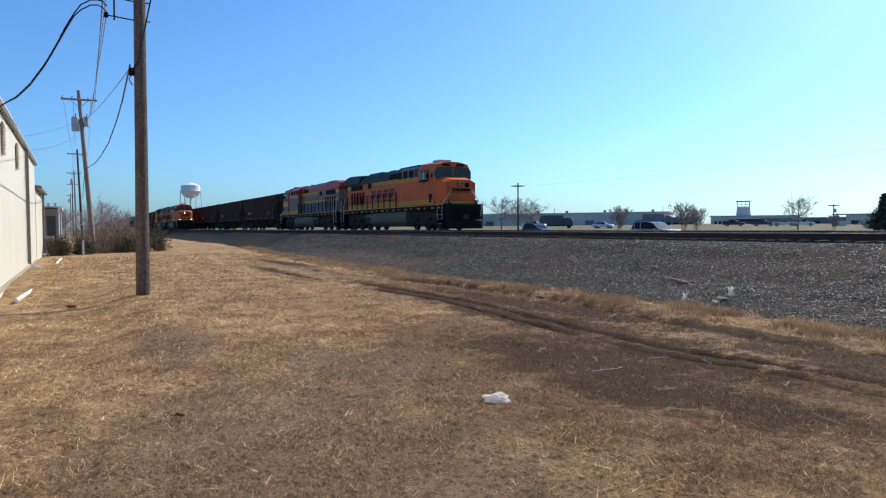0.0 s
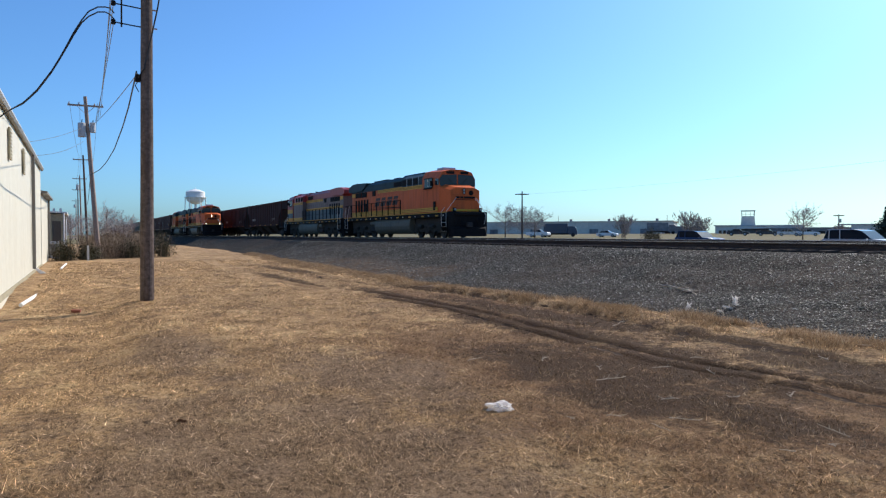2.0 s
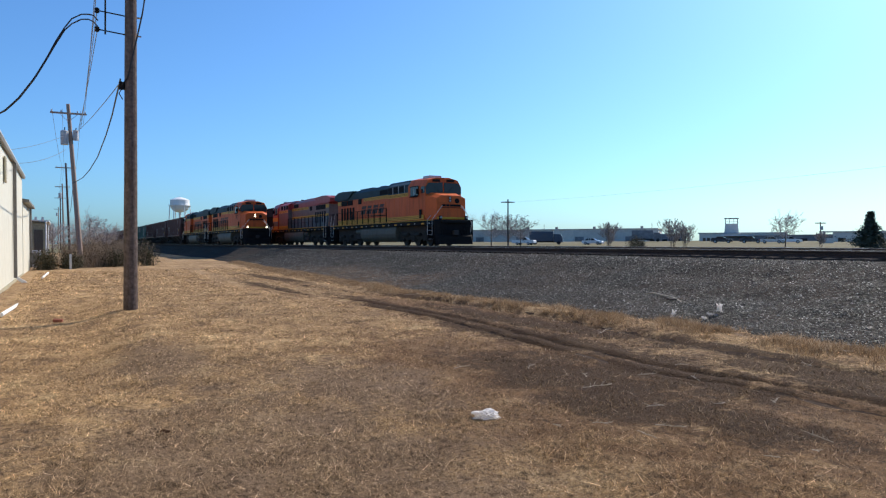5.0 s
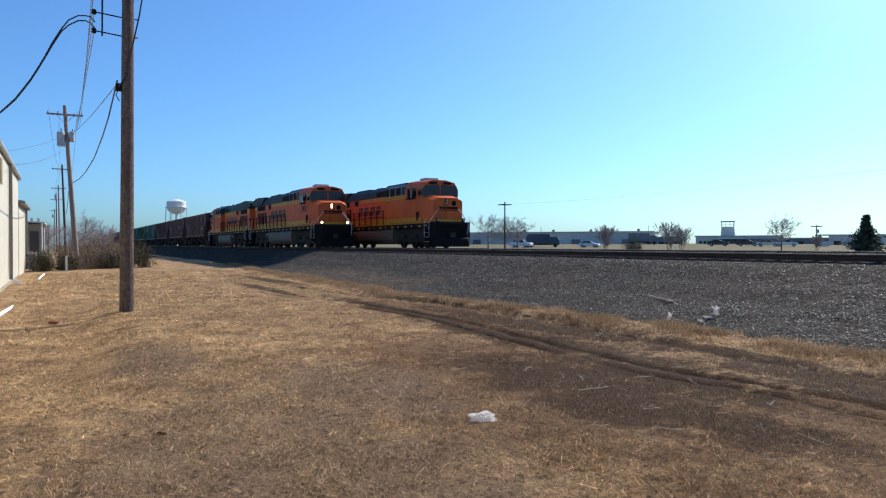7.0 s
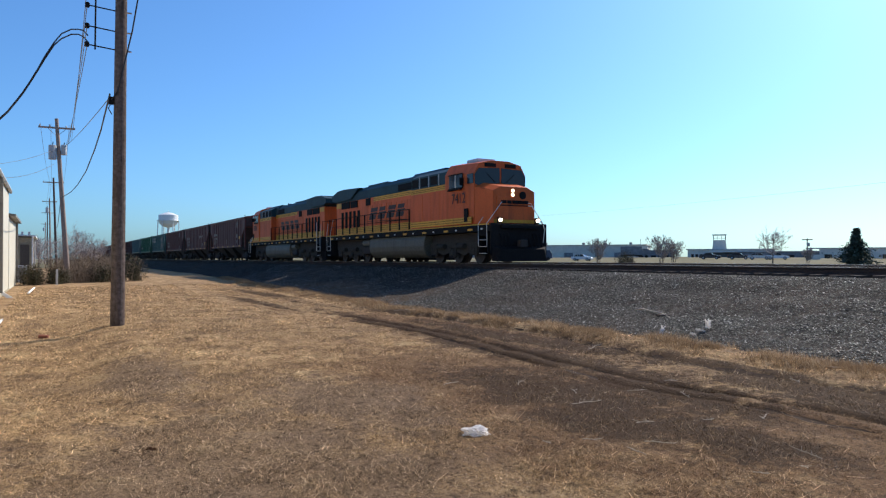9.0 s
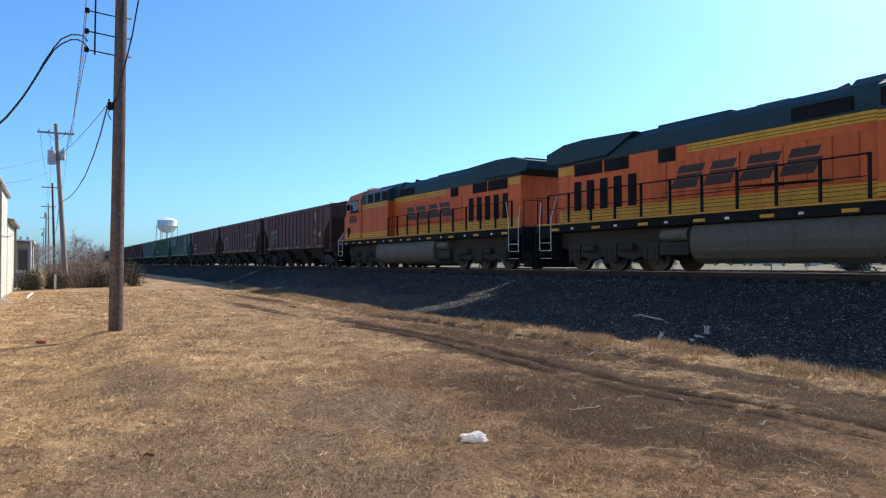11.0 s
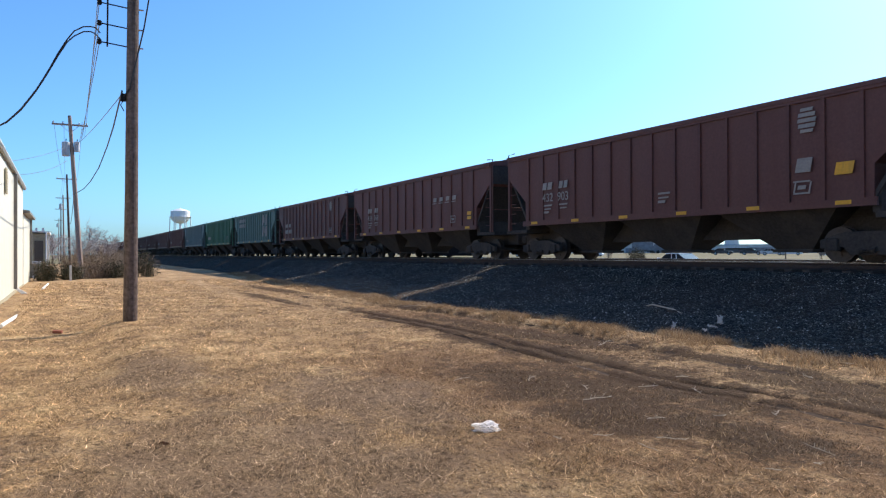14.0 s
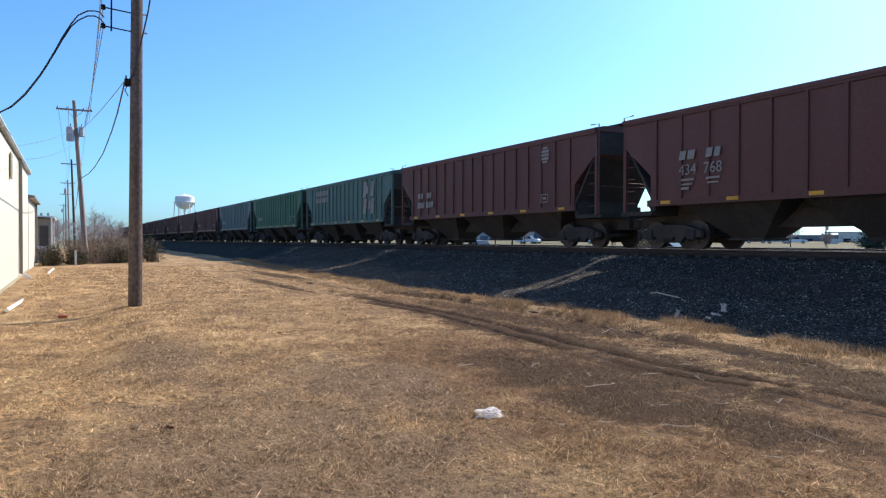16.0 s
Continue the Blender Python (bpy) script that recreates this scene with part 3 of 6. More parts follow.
# ---- buildings beside the yard ----
def ribbed_wall(name, x0, x1, y0, y1, z1, material, parent, pitch=0.3, proud=0.006):
    """A sheet-metal wall along x, facing +y, with upright ribs."""
    pts = []
    x = x0
    while x < x1 - 0.01:
        for dx, dy in ((0, 0), (pitch * 0.7, 0), (pitch * 0.78, proud), (pitch * 0.92, proud)):
            pts.append((min(x + dx, x1), y1 + dy))
        x += pitch
    pts += [(x1, y1), (x1, y0), (x0, y0)]
    clean = [p for i, p in enumerate(pts) if i == 0 or (Vector(p) - Vector(pts[i - 1])).length > 1e-4]
    return part(name, prism(clean, "z", -0.45, z1), material, parent)


def metal_hall():
    """Cream sheet-metal hall along the yard's edge, with a lower annex."""
    t = base("metal_hall", "cream corrugated metal building with brown trim and downspouts", "building")
    ribbed_wall("wall", -42.6, 12.0, -1.95, -1.8, 5.05, cream, t)
    part("end_wall", box(-42.6, -42.46, -16.0, -1.96, -0.1, 5.03), cream, t)
    part("back_wall", box(-42.6, 12, -16.2, -16.05, -0.1, 5.03), cream, t)
    part("near_end_wall", box(11.86, 12.0, -16.0, -1.96, -0.1, 5.03), cream, t)
    part("roof", prism([(-1.66, 5.08), (-1.66, 5.15), (-9, 6.7), (-16.4, 5.15), (-16.4, 5.08), (-9, 6.6)], "x", -42.85, 12.3), tin_grey, t, "pale grey metal roof edge")
    part("gutter", prism([(-1.77, 4.97), (-1.68, 4.97), (-1.65, 5.08), (-1.78, 5.08)], "x", -42.85, 12.3), trim_brown, t, "brown eaves gutter")
    for x in (-34.2, -14.5, -2.0):
        s = part("downspout", box(x - 0.07, x + 0.07, -1.77, -1.64, 0.2, 4.96, bevel=0.015), trim_brown, t, "brown square downspout")
        part("spout_foot", prism([(-1.77, 0.25), (-1.64, 0.25), (-1.3, 0.02), (-1.3, -0.08), (-1.42, -0.08)], "x", x - 0.055, x + 0.055), white_paint, s, "white outlet foot")
    for x in (-29.4, -23.8):
        v = part("vent", box(x - 0.32, x + 0.32, -1.77, -1.72, 3.78, 4.68, bevel=0.01), shed_tan, t, "beige louvred wall vent")
        for k in range(8):
            part("slat", box(x - 0.28, x + 0.28, -1.722, -1.7, 3.85 + k * 0.1, 3.89 + k * 0.1), cream, v)
    part("base_trim", box(-42.6, 12.0, -1.79, -1.755, -0.05, 0.1), shed_tan, t)
    a = base("annex_building", "lower cream metal annex with a shallow brown roof edge", "building")
    ribbed_wall("wall", -51.4, -42.9, -1.95, -1.8, 3.75, cream, a)
    part("end_wall", box(-51.4, -51.3, -12, -1.96, -0.1, 3.73), cream, a)
    part("roof", prism([(-1.5, 3.8), (-1.5, 3.92), (-8, 4.9), (-12, 3.9), (-12, 3.8)], "x", -51.8, -42.9), trim_brown, a)
    part("downspout", box(-50.9, -50.76, -1.77, -1.65, 0.15, 3.78, bevel=0.015), trim_brown, a, "brown downspout at the corner")
    s = base("shed", "small dark shed with a white ribbed roof", "shed")
    part("wall", box(-58.0, -57.9, -6, -1.05, -0.1, 3.1), shed_tan, s)
    part("side_wall", box(-66, -58.02, -1.15, -1.05, -0.1, 3.1), shed_dark, s)
    part("back_wall", box(-66.1, -66.02, -6, -1.05, -0.1, 3.1), shed_dark, s)
    part("door", box(-57.9, -57.86, -1.75, -1.2, 0, 2.6), shed_dark, s, "dark open doorway panel")
    bm = prism([(-0.8, 3.15), (-0.8, 3.25), (-6.2, 3.55), (-6.2, 3.45)], "x", -66.3, -57.6)
    for k in range(12):
        box(-57.66, -57.58, -5.9 + k * 0.42, -5.75 + k * 0.42, 3.2, 3.5, bm)
    part("roof", bm, roof_white, s, "white corrugated roof")
    for x, y in ((-57.4, -1.0), (-66.0, -1.0)):
        part("post", rod((x, y, -0.05), (x, y, 3.2), 0.05), roof_white, s)
    u = base("outdoor_unit", "grey metal equipment cabinet beside the shed", "cabinet", pose(-56.2, -1.75, 0))
    part("case", box(-0.4, 0.4, -0.45, 0.45, 0, 1.15, bevel=0.03), tin_grey, u)
    part("grille", box(0.4, 0.42, -0.35, 0.35, 0.2, 1.0), trim_brown, u)


metal_hall()


# ---- utility poles and wires ----
def insulator(x, y, z, parent):
    part("insulator", lathe([(0.03, 0), (0.055, 0.03), (0.03, 0.06), (0.05, 0.1), (0.02, 0.15)], 8), tin_grey, parent).location = (x, y, z)


def main_pole():
    t = base("utility_pole", "dark brown weathered wooden utility pole in the lawn", "utility pole", pose(-18.9, 1.46, -0.25, -0.5))
    bm = bmesh.new()
    seg, levels = 18, 26
    rings = []
    for k in range(levels + 1):
        z = 10.5 * k / levels
        r = 0.165 - 0.0042 * z
        rings.append([bm.verts.new(((r + 0.004 * noise.noise((i * 2.1, z, 1))) * math.cos(6.2832 * i / seg), (r + 0.004 * noise.noise((i * 2.1, z, 1))) * math.sin(6.2832 * i / seg), z)) for i in range(seg)])
    for a, c in zip(rings, rings[1:]):
        for i in range(seg):
            bm.faces.new((a[i], a[(i + 1) % seg], c[(i + 1) % seg], c[i]))
    bm.faces.new(rings[-1])
    part("shaft", bm, pole_wood, t)
    rack = part("wire_rack", rod((-0.05, -0.56, 6.9), (-0.05, -0.56, 8.3), 0.02), black_paint, t, "black steel secondary rack with spool insulators")
    for z in (7.0, 7.45, 7.95):
        part("rack_arm", rod((0, -0.12, z - 0.06), (-0.05, -0.72, z), 0.016), black_paint, rack)
        part("spool", lathe([(0.04, -0.06), (0.06, -0.03), (0.035, 0), (0.06, 0.03), (0.04, 0.06)], 10), black_paint, rack).location = (-0.05, -0.74, z)
        part("through_bolt", rod((0, 0.12, z - 0.06), (0, 0.24, z - 0.06), 0.02), steel, rack)
    h = part("cable_clamp", box(-0.06, 0.06, -0.26, -0.14, 5.6, 5.78, bevel=0.01), black_paint, t, "black cable clamp")
    part("clamp_loop", path_rod([(0, -0.2, 5.62), (0.02, -0.26, 5.5), (0, -0.18, 5.36)], 0.012), black_paint, h)
    part("riser_cable", path_rod([(0.15, 0.5, 9.2), (0.17, 0.24, 7.42), (0.2, 0.07, 6.58), (0.18, -0.07, 5.9), (0.05, -0.2, 5.7)], 0.018), cable_mat, t, "black cable running up the pole")
    return t


def cross_pole(x, y, top, lean, arms, tank, r=0.15):
    t = base("utility_pole", "grey-brown wooden utility pole with crossarms and wires", "utility pole", pose(x, y, -0.2), "poles along the yard")
    part("shaft", rod((0, 0, 0), (0, lean, top + 0.2), r, r * 0.62, 12), pole_grey if tank else pole_wood, t)
    for z, half in arms:
        k = lean * z / top
        arm = part("crossarm", box(-0.06, 0.06, k - half, k + half, z - 0.06, z + 0.06, bevel=0.01), pole_grey, t)
        for s in (-0.92, -0.4, 0.5, 0.92):
            insulator(0, k + half * s, z + 0.06, arm)
        part("brace", rod((0.07, k - half * 0.5, z - 0.05), (0.07, k, z - 0.6), 0.015), steel, arm)
        part("brace", rod((0.07, k + half * 0.5, z - 0.05), (0.07, k, z - 0.6), 0.015), steel, arm)
    for dy, z, size in tank:
        k = lean * z / top
        d = part("transformer", lathe([(0.2 * size, -0.42 * size), (0.22 * size, -0.4 * size), (0.22 * size, 0.38 * size), (0.18 * size, 0.42 * size)], 14), tin_grey, t, "grey cylindrical pole transformer")
        d.location = (0.1, k + dy, z)
        part("bushing", rod((0, 0, 0.4 * size), (0, 0.03, 0.62 * size), 0.03), black_paint, d)
    return t


def sag(a, b, drop, n=14):
    a, b = Vector(a), Vector(b)
    return [a.lerp(b, i / n) + Vector((0, 0, -4 * drop * (i / n) * (1 - i / n))) for i in range(n + 1)]


def wire(points, r, material, label, name="wire"):
    return tagged(part(name, path_rod(points, r, 5), material), label, "cable")


main_pole()
cross_pole(-57.0, 1.2, 11.5, -0.75, [(11.05, 1.15)], [(-0.38, 9.3, 1.2), (0.34, 9.5, 0.85)], 0.19)
cross_pole(-104.0, 0.9, 12.0, -0.4, [(11.6, 1.2)], [], 0.17)
cross_pole(-148.0, 0.3, 12.6, -0.2, [(12.2, 1.2)], [(-0.4, 10.6, 1.2)], 0.17)
cross_pole(-192.0, -0.3, 13.0, 0.0, [(12.6, 1.2)], [], 0.17)
cross_pole(-245.0, -1.0, 12.6, 0.1, [(12.2, 1.2)], [(-0.4, 10.6, 1.2)], 0.17)
for z, y2, z2 in ((6.7, 1.0, 9.5), (7.15, 1.13, 9.6), (7.65, 1.24, 9.8), (8.1, 1.4, 10.1)):
    wire(sag((-18.95, 0.78, z), (-57.0, y2, z2), 0.3), 0.011, wire_mat, "thin grey overhead wire between poles")
for y, y2 in ((-0.55, -0.35), (0.1, -0.1), (1.25, 1.3)):
    wire(sag((-57, y, 11.1), (-104, y2 + 0.4, 11.75), 0.6), 0.012, wire_mat, "thin grey overhead wire between poles")
    wire(sag((-104, y2 + 0.4, 11.75), (-148, y2, 12.3), 0.6), 0.012, wire_mat, "thin grey overhead wire between poles")
    wire(sag((-148, y2, 12.3), (-192, y2 - 0.4, 12.7), 0.6), 0.012, wire_mat, "thin grey overhead wire between poles")
wire([Vector(p) for p in ((-18.9, 1.28, 5.6), (-23.5, 1.35, 5.45), (-28.2, 1.42, 5.5), (-34.9, 1.42, 5.45), (-41.5, 1.3, 5.45), (-48.1, 1.15, 5.6), (-57.0, 0.72, 5.89))], 0.022, cable_mat, "black communication cable slung between poles")
wire(sag((-57, 0.72, 5.89), (-104, 0.8, 5.9), 1.0), 0.024, cable_mat, "black communication cable slung between poles")
wire(sag((-18.9, 1.3, 5.55), (-57, 0.6, 9.3), 0.2), 0.012, wire_mat, "thin grey overhead wire between poles")
# heavy service drop from the rack, out and down over the yard to the hall
for k, z in ((0.0, 7.45), (0.06, 7.3)):
    pts = [Vector(p) for p in ((-18.9, 0.75, z - 0.5), (-18.94, 0.66, z - 0.38), (-19.0, 0.55, 7.1 - k * 2), (-19.08, 0.4, 7.1 - k * 2), (-19.17, 0.2, 6.99 - 2 * k), (-19.24, 0.05, 6.78 - k), (-19.33, -0.14, 6.45 - k), (-19.41, -0.3, 6.12 - k * 0.6), (-19.49, -0.46, 5.82 - k * 0.5), (-19.56, -0.61, 5.56 - k * 0.5), (-19.64, -0.77, 5.33 - k * 0.5), (-19.72, -0.92, 5.12 - k * 0.5), (-19.8, -1.08, 4.95 - k * 0.4), (-19.87, -1.23, 4.8 - k * 0.3), (-19.98, -1.46, 4.66), (-20.08, -1.66, 4.52), (-20.15, -1.8, 4.4))]
    pts = [p + Vector((0, 0.05, 0)) for p in pts]
    wire(pts, 0.017, cable_mat, "thick black service cable looping to the metal building", "service_cable")
for z, y2, z2 in ((9.3, -3.9, 5.3), (8.3, -2.4, 4.95)):
    wire(sag((-57, 0.3, z), (-34.5, y2, z2), 0.35), 0.012, wire_mat, "thin service wire from a pole to the building")


# ---- rolling stock; x is forward, z = 0 at the rail top ----
def wheelset(r):
    def build():
        bm = bmesh.new()
        for s in (-1, 1):
            for a, b, rad in ((0.68, 0.82, r), (0.655, 0.68, r + 0.03), (0.82, 0.9, 0.12)):
                rod((0, s * a, 0), (0, s * b, 0), rad, rad, 20, bm)
            for k in range(5):   # pressed spokes make the turn visible
                c, d = math.cos(k * 1.2566) * r * 0.55, math.sin(k * 1.2566) * r * 0.55
                rod((c, s * 0.8, d), (c, s * 0.845, d), 0.06, 0.06, 6, bm)
        rod((0, -0.66, 0), (0, 0.66, 0), 0.085, 0.085, 10, bm)
        return bm
    return shared(("wheelset", r), steel_dark, build)


steel_dark = surface("wheel_steel", (0.06, 0.05, 0.045), 0.55, 0.6, dirty=0.4)
WHEELS = []            # (wheelset, radius, axle place, sign) of the running train


def bogie(parent, x, axles, r, turning, sign):
    """A truck: two cast side frames, springs, bolster and wheelsets."""
    mat = under if len(axles) == 2 else truck_grey
    b = part("truck", shared(("bolster", len(axles)), under, lambda: box(-0.25, 0.25, -1.1, 1.1, 0.45, 0.75, bevel=0.03)), None, parent)
    b.location = (x, 0, 0)
    reach = axles[-1] + 0.35
    if len(axles) == 2:
        prof = [(-reach, 0.36), (-reach, 0.58), (-0.55, 0.78), (0.55, 0.78), (reach, 0.58), (reach, 0.36), (0.62, 0.42), (0.45, 0.2), (-0.45, 0.2), (-0.62, 0.42)]
    else:
        prof = [(-reach, 0.42), (-reach, 0.95), (-1.2, 1.05), (1.2, 1.05), (reach, 0.95), (reach, 0.42), (1.4, 0.5), (1.1, 0.34), (0.5, 0.5), (-0.5, 0.5), (-1.1, 0.34), (-1.4, 0.5)]
    for s in (-1, 1):
        part("side_frame", shared(("frame", len(axles), s), mat, lambda: prism(prof, "y", s * 0.95, s * 1.12, bevel=0.02)), None, b)
        bm_key = ("spring", len(axles), s)
        part("spring_set", shared(bm_key, under, lambda: path_rod([(dx, s * 1.14, 0.3 + 0.02 * k) for k in range(2) for dx in (-0.2, 0.2)], 0.09)), None, b)
        for a in axles:
            box_me = shared(("axle_box", s, mat.name), mat, lambda: box(-0.16, 0.16, s * 1.0, s * 1.2, -0.16, 0.16, bevel=0.03))
            part("axle_box", box_me, None, b).location = (a, 0, r)
    if len(axles) == 3:
        for s in (-1, 1):
            cyl = shared(("brake_cylinder", s), mat, lambda: rod((-0.3, s * 1.24, 0.78), (0.3, s * 1.24, 0.78), 0.13, 0.13, 12))
            horn = shared(("pedestal", s), mat, lambda: prism([(-0.34, 0.92), (0.34, 0.92), (0.3, 0.3), (0.2, 0.3), (0.18, 0.72), (-0.18, 0.72), (-0.2, 0.3), (-0.3, 0.3)], "y", s * 1.1, s * 1.18))
            pipe = shared(("sand_pipe", s), black_paint, lambda: path_rod([(0, s * 1.2, 1.2), (0.05, s * 1.24, 0.7), (0.25, s * 0.9, 0.2)], 0.022))
            for a in (-0.98, 0.98):
                part("brake_cylinder", cyl, None, b).location = (a, 0, 0)
            for a in axles:
                part("pedestal", horn, None, b).location = (a, 0, 0)
            part("sand_pipe", pipe, None, b).location = (-2.75, 0, 0)
    for a in axles:
        w = part("wheelset", wheelset(r), None, b)
        w.location = (a, 0, r)
        if turning:
            WHEELS.append((w, r, a, sign))
    return b


def coupler(parent, x, s):
    def build():
        bm = box(0, 0.5, -0.12, 0.12, 0.72, 0.98, bevel=0.02)
        box(0.45, 0.72, -0.2, 0.16, 0.7, 1.02, bm, bevel=0.03)
        rod((0.1, 0.35, 0.85), (0.55, 0.4, 0.5), 0.03, 0.03, 6, bm)
        return bm
    c = part("coupler", shared("coupler", under, build), None, parent)
    c.matrix_local = pose(x, 0, 0, 0, 0, 0 if s > 0 else 180)


def locomotive(palette, number, lit, turning, at_group, label):
    """A six-axle road diesel: cab and nose forward, long hood with radiator wings behind."""
    hood_m, top_m, band_m, sill_m, cab_m, nose_m, stripe_m = palette
    t = base("locomotive", label, "locomotive", group=at_group)
    sill = part("underframe", box(-10.66, 10.66, -1.5, 1.5, 1.38, 1.72, bevel=0.02), sill_m, t, "dark frame sill")
    for s in (-1, 1):
        part("sill_stripe", box(-10.6, 10.6, s * 1.502, s * 1.512, 1.665, 1.715), stripe_m, sill, "yellow edge stripe")
        refl = shared(("reflector", s), yellow, lambda: box(-0.22, 0.22, s * 1.505, s * 1.52, 1.44, 1.53))
        whi = shared(("reflector_white", s), rail_white, lambda: box(-0.07, 0.07, s * 1.505, s * 1.52, 1.46, 1.53))
        for k in range(9):
            part("reflector", refl, None, sill).location = (-9.4 + k * 2.3, 0, 0)
            part("reflector", whi, None, sill).location = (-8.4 + k * 2.3, 0, 0)
    # long hood, a machinery body narrower than the frame
    hood = part("long_hood", prism([(-0.98, 1.74), (0.98, 1.74), (0.98, 3.84), (-0.98, 3.84)], "x", -9.9, 5.4, bevel=0.02), hood_m, t)
    part("hood_top", prism([(-0.985, 3.84), (0.985, 3.84), (0.985, 4.34), (0.74, 4.58), (-0.74, 4.58), (-0.985, 4.34)], "x", -9.9, 5.4, bevel=0.02), top_m, t, "dark roof section")
    for s in (-1, 1):
        part("hood_band", box(-3.4, 4.85, s * 0.985, s * 1.0, 3.58, 3.83), band_m, hood, "yellow band under the roof")
        part("hood_band", box(-9.8, 4.85, s * 0.985, s * 1.0, 1.78, 2.16), band_m, hood, "yellow band along the walkway")
        part("rear_panel", box(-9.85, -8.95, s * 0.985, s * 1.0, 3.5, 3.8), band_m, hood, "yellow panel under the radiator")
        for z in (1.88, 2.0, 2.1, 3.65, 3.74):
            part("pinstripe", box(-3.4 if z > 3 else -9.6, 4.85, s * 1.001, s * 1.005, z - 0.008, z + 0.008), black_paint, hood)
        door = shared(("hood_door", s, hood_m.name), hood_m, lambda: box(-0.33, 0.33, s * 0.985, s * 1.012, 2.2, 3.38, bevel=0.012))
        for k in range(14):
            d = part("hood_door", door, None, hood)
            d.location = (-4.6 + k * 0.7, 0, 0)
        grill = shared(("grille", s), black_paint, lambda: box(-0.19, 0.19, s * 0.99, s * 1.02, 2.15, 3.2, bevel=0.01))
        for k in range(5):
            g = part("grille", grill, None, hood, "black air grille")
            g.location = (-8.7 + k * 0.72, 0, 0)
        for lo, hi in ((-8.85, -7.35), (-7.2, -6.0), (-4.6, -3.9)):
            part("air_intake", box(lo, hi, s * 0.99, s * 1.03, 3.4, 3.82, bevel=0.01), black_paint, hood, "dark radiator intake screen")
        part("air_intake", box(0.2, 1.9, s * 0.99, s * 1.03, 3.9, 4.25, bevel=0.01), black_paint, hood, "dark intake screen")
        part("air_intake", box(2.4, 4.2, s * 0.99, s * 1.03, 3.9, 4.28, bevel=0.01), top_m, hood)
    # radiator wings
    part("radiator", prism([(-10.5, 4.02), (-9.85, 3.9), (-7.0, 3.95), (-6.2, 4.3), (-5.6, 4.57), (-8.2, 4.66), (-9.4, 4.63), (-10.5, 4.38)], "y", -1.1, 1.1, bevel=0.03), top_m, t, "overhanging radiator housing")
    part("exhaust_pipe", box(-1.4, -0.3, -0.35, 0.35, 4.56, 4.7, bevel=0.02), black_paint, t)
    part("fan_hatch", box(-4.9, -2.0, -0.72, 0.72, 4.56, 4.66, bevel=0.02), top_m, t)
    part("brake_hatch", prism([(-0.99, 4.1), (0.99, 4.1), (0.99, 4.46), (0.74, 4.68), (-0.74, 4.68), (-0.99, 4.46)], "x", 1.8, 5.3, bevel=0.02), top_m, t)
    horn = part("horn", rod((0.85, 0.1, 4.68), (1.35, 0.1, 4.7), 0.03, 0.09, 10), black_paint, t, "black air horn cluster")
    for dy in (-0.12, 0.32):
        part("horn_bell", rod((0.8, dy, 4.68), (1.25, dy, 4.72), 0.025, 0.08, 10), black_paint, horn)
    # electrical cabinet behind the cab
    cabinet = part("cabinet", box(2.7, 6.58, -1.42, 1.42, 1.74, 3.72, bevel=0.02), hood_m, t)
    top = part("cabinet_top", prism([(-1.4, 3.722), (1.4, 3.722), (1.4, 4.3), (0.95, 4.52), (-0.95, 4.52), (-1.4, 4.3)], "x", 2.7, 6.58, bevel=0.02), top_m, t)
    for s in (-1, 1):
        for lo, hi in ((1.78, 2.06), (3.46, 3.71)):
            part("cabinet_band", box(2.72, 6.56, s * 1.42, s * 1.435, lo, hi), band_m, cabinet, "yellow band along the body")
        for z in (1.86, 1.97, 3.54, 3.62):
            part("pinstripe", box(2.72, 6.56, s * 1.4351, s * 1.44, z - 0.008, z + 0.008), black_paint, cabinet)
        for x in (3.6, 4.55, 5.5):
            part("panel_door", box(x - 0.44, x + 0.44, s * 1.415, s * 1.432, 2.12, 3.4, bevel=0.008), hood_m, cabinet)
        for x in (3.15, 4.2, 5.25):
            part("air_intake", box(x - 0.36, x + 0.36, s * 1.38, s * 1.415, 3.8, 4.22, bevel=0.01), black_paint, top, "dark recessed air intake")
        for x in (3.68, 4.72, 5.8):
            part("roof_strap", box(x - 0.02, x + 0.02, s * 1.38, s * 1.425, 3.73, 4.28), tin_grey, top, "pale upright roof strap")
    part("frame_beam", box(-10.5, 10.5, -1.0, 1.0, 0.82, 1.379), under, t)
    # cab
    prof = [(-1.5, 1.74), (1.5, 1.74), (1.5, 4.1), (1.22, 4.56), (0.5, 4.72), (-0.5, 4.72), (-1.22, 4.56), (-1.5, 4.1)]
    small = [(p * 0.94, 1.74 + (z - 1.74) * 0.96) for p, z in prof]
    cab = part("cab", prism(prof, "x", 6.6, 9.2, top=small, bevel=0.03), cab_m, t)
    part("roof_unit", box(7.0, 8.0, -0.5, 0.5, 4.66, 4.84, bevel=0.03), tin_grey, cab, "grey air-conditioning box")
    for s in (-1, 1):
        win = part("side_window", box(7.0, 8.25, s * 1.45, s * 1.505, 3.44, 4.03, bevel=0.004), glass, cab, "dark cab side window")
        part("window_frame", box(7.6, 7.66, s * 1.505, s * 1.52, 3.44, 4.03), rail_white, win)
        for z in (3.41, 4.05):
            part("window_frame", box(6.95, 8.3, s * 1.49, s * 1.53, z - 0.025, z + 0.025), black_paint, win)
        part("arm_rest", box(7.0, 8.25, s * 1.5, s * 1.6, 3.32, 3.38, bevel=0.01), black_paint, cab)
        part("mirror", box(8.35, 8.41, s * 1.5, s * 1.7, 3.5, 3.85, bevel=0.01), black_paint, cab)
        part("cab_band", box(6.62, 9.1, s * 1.475, s * 1.506, 1.78, 2.06), band_m, cab, "yellow band along the cab foot")
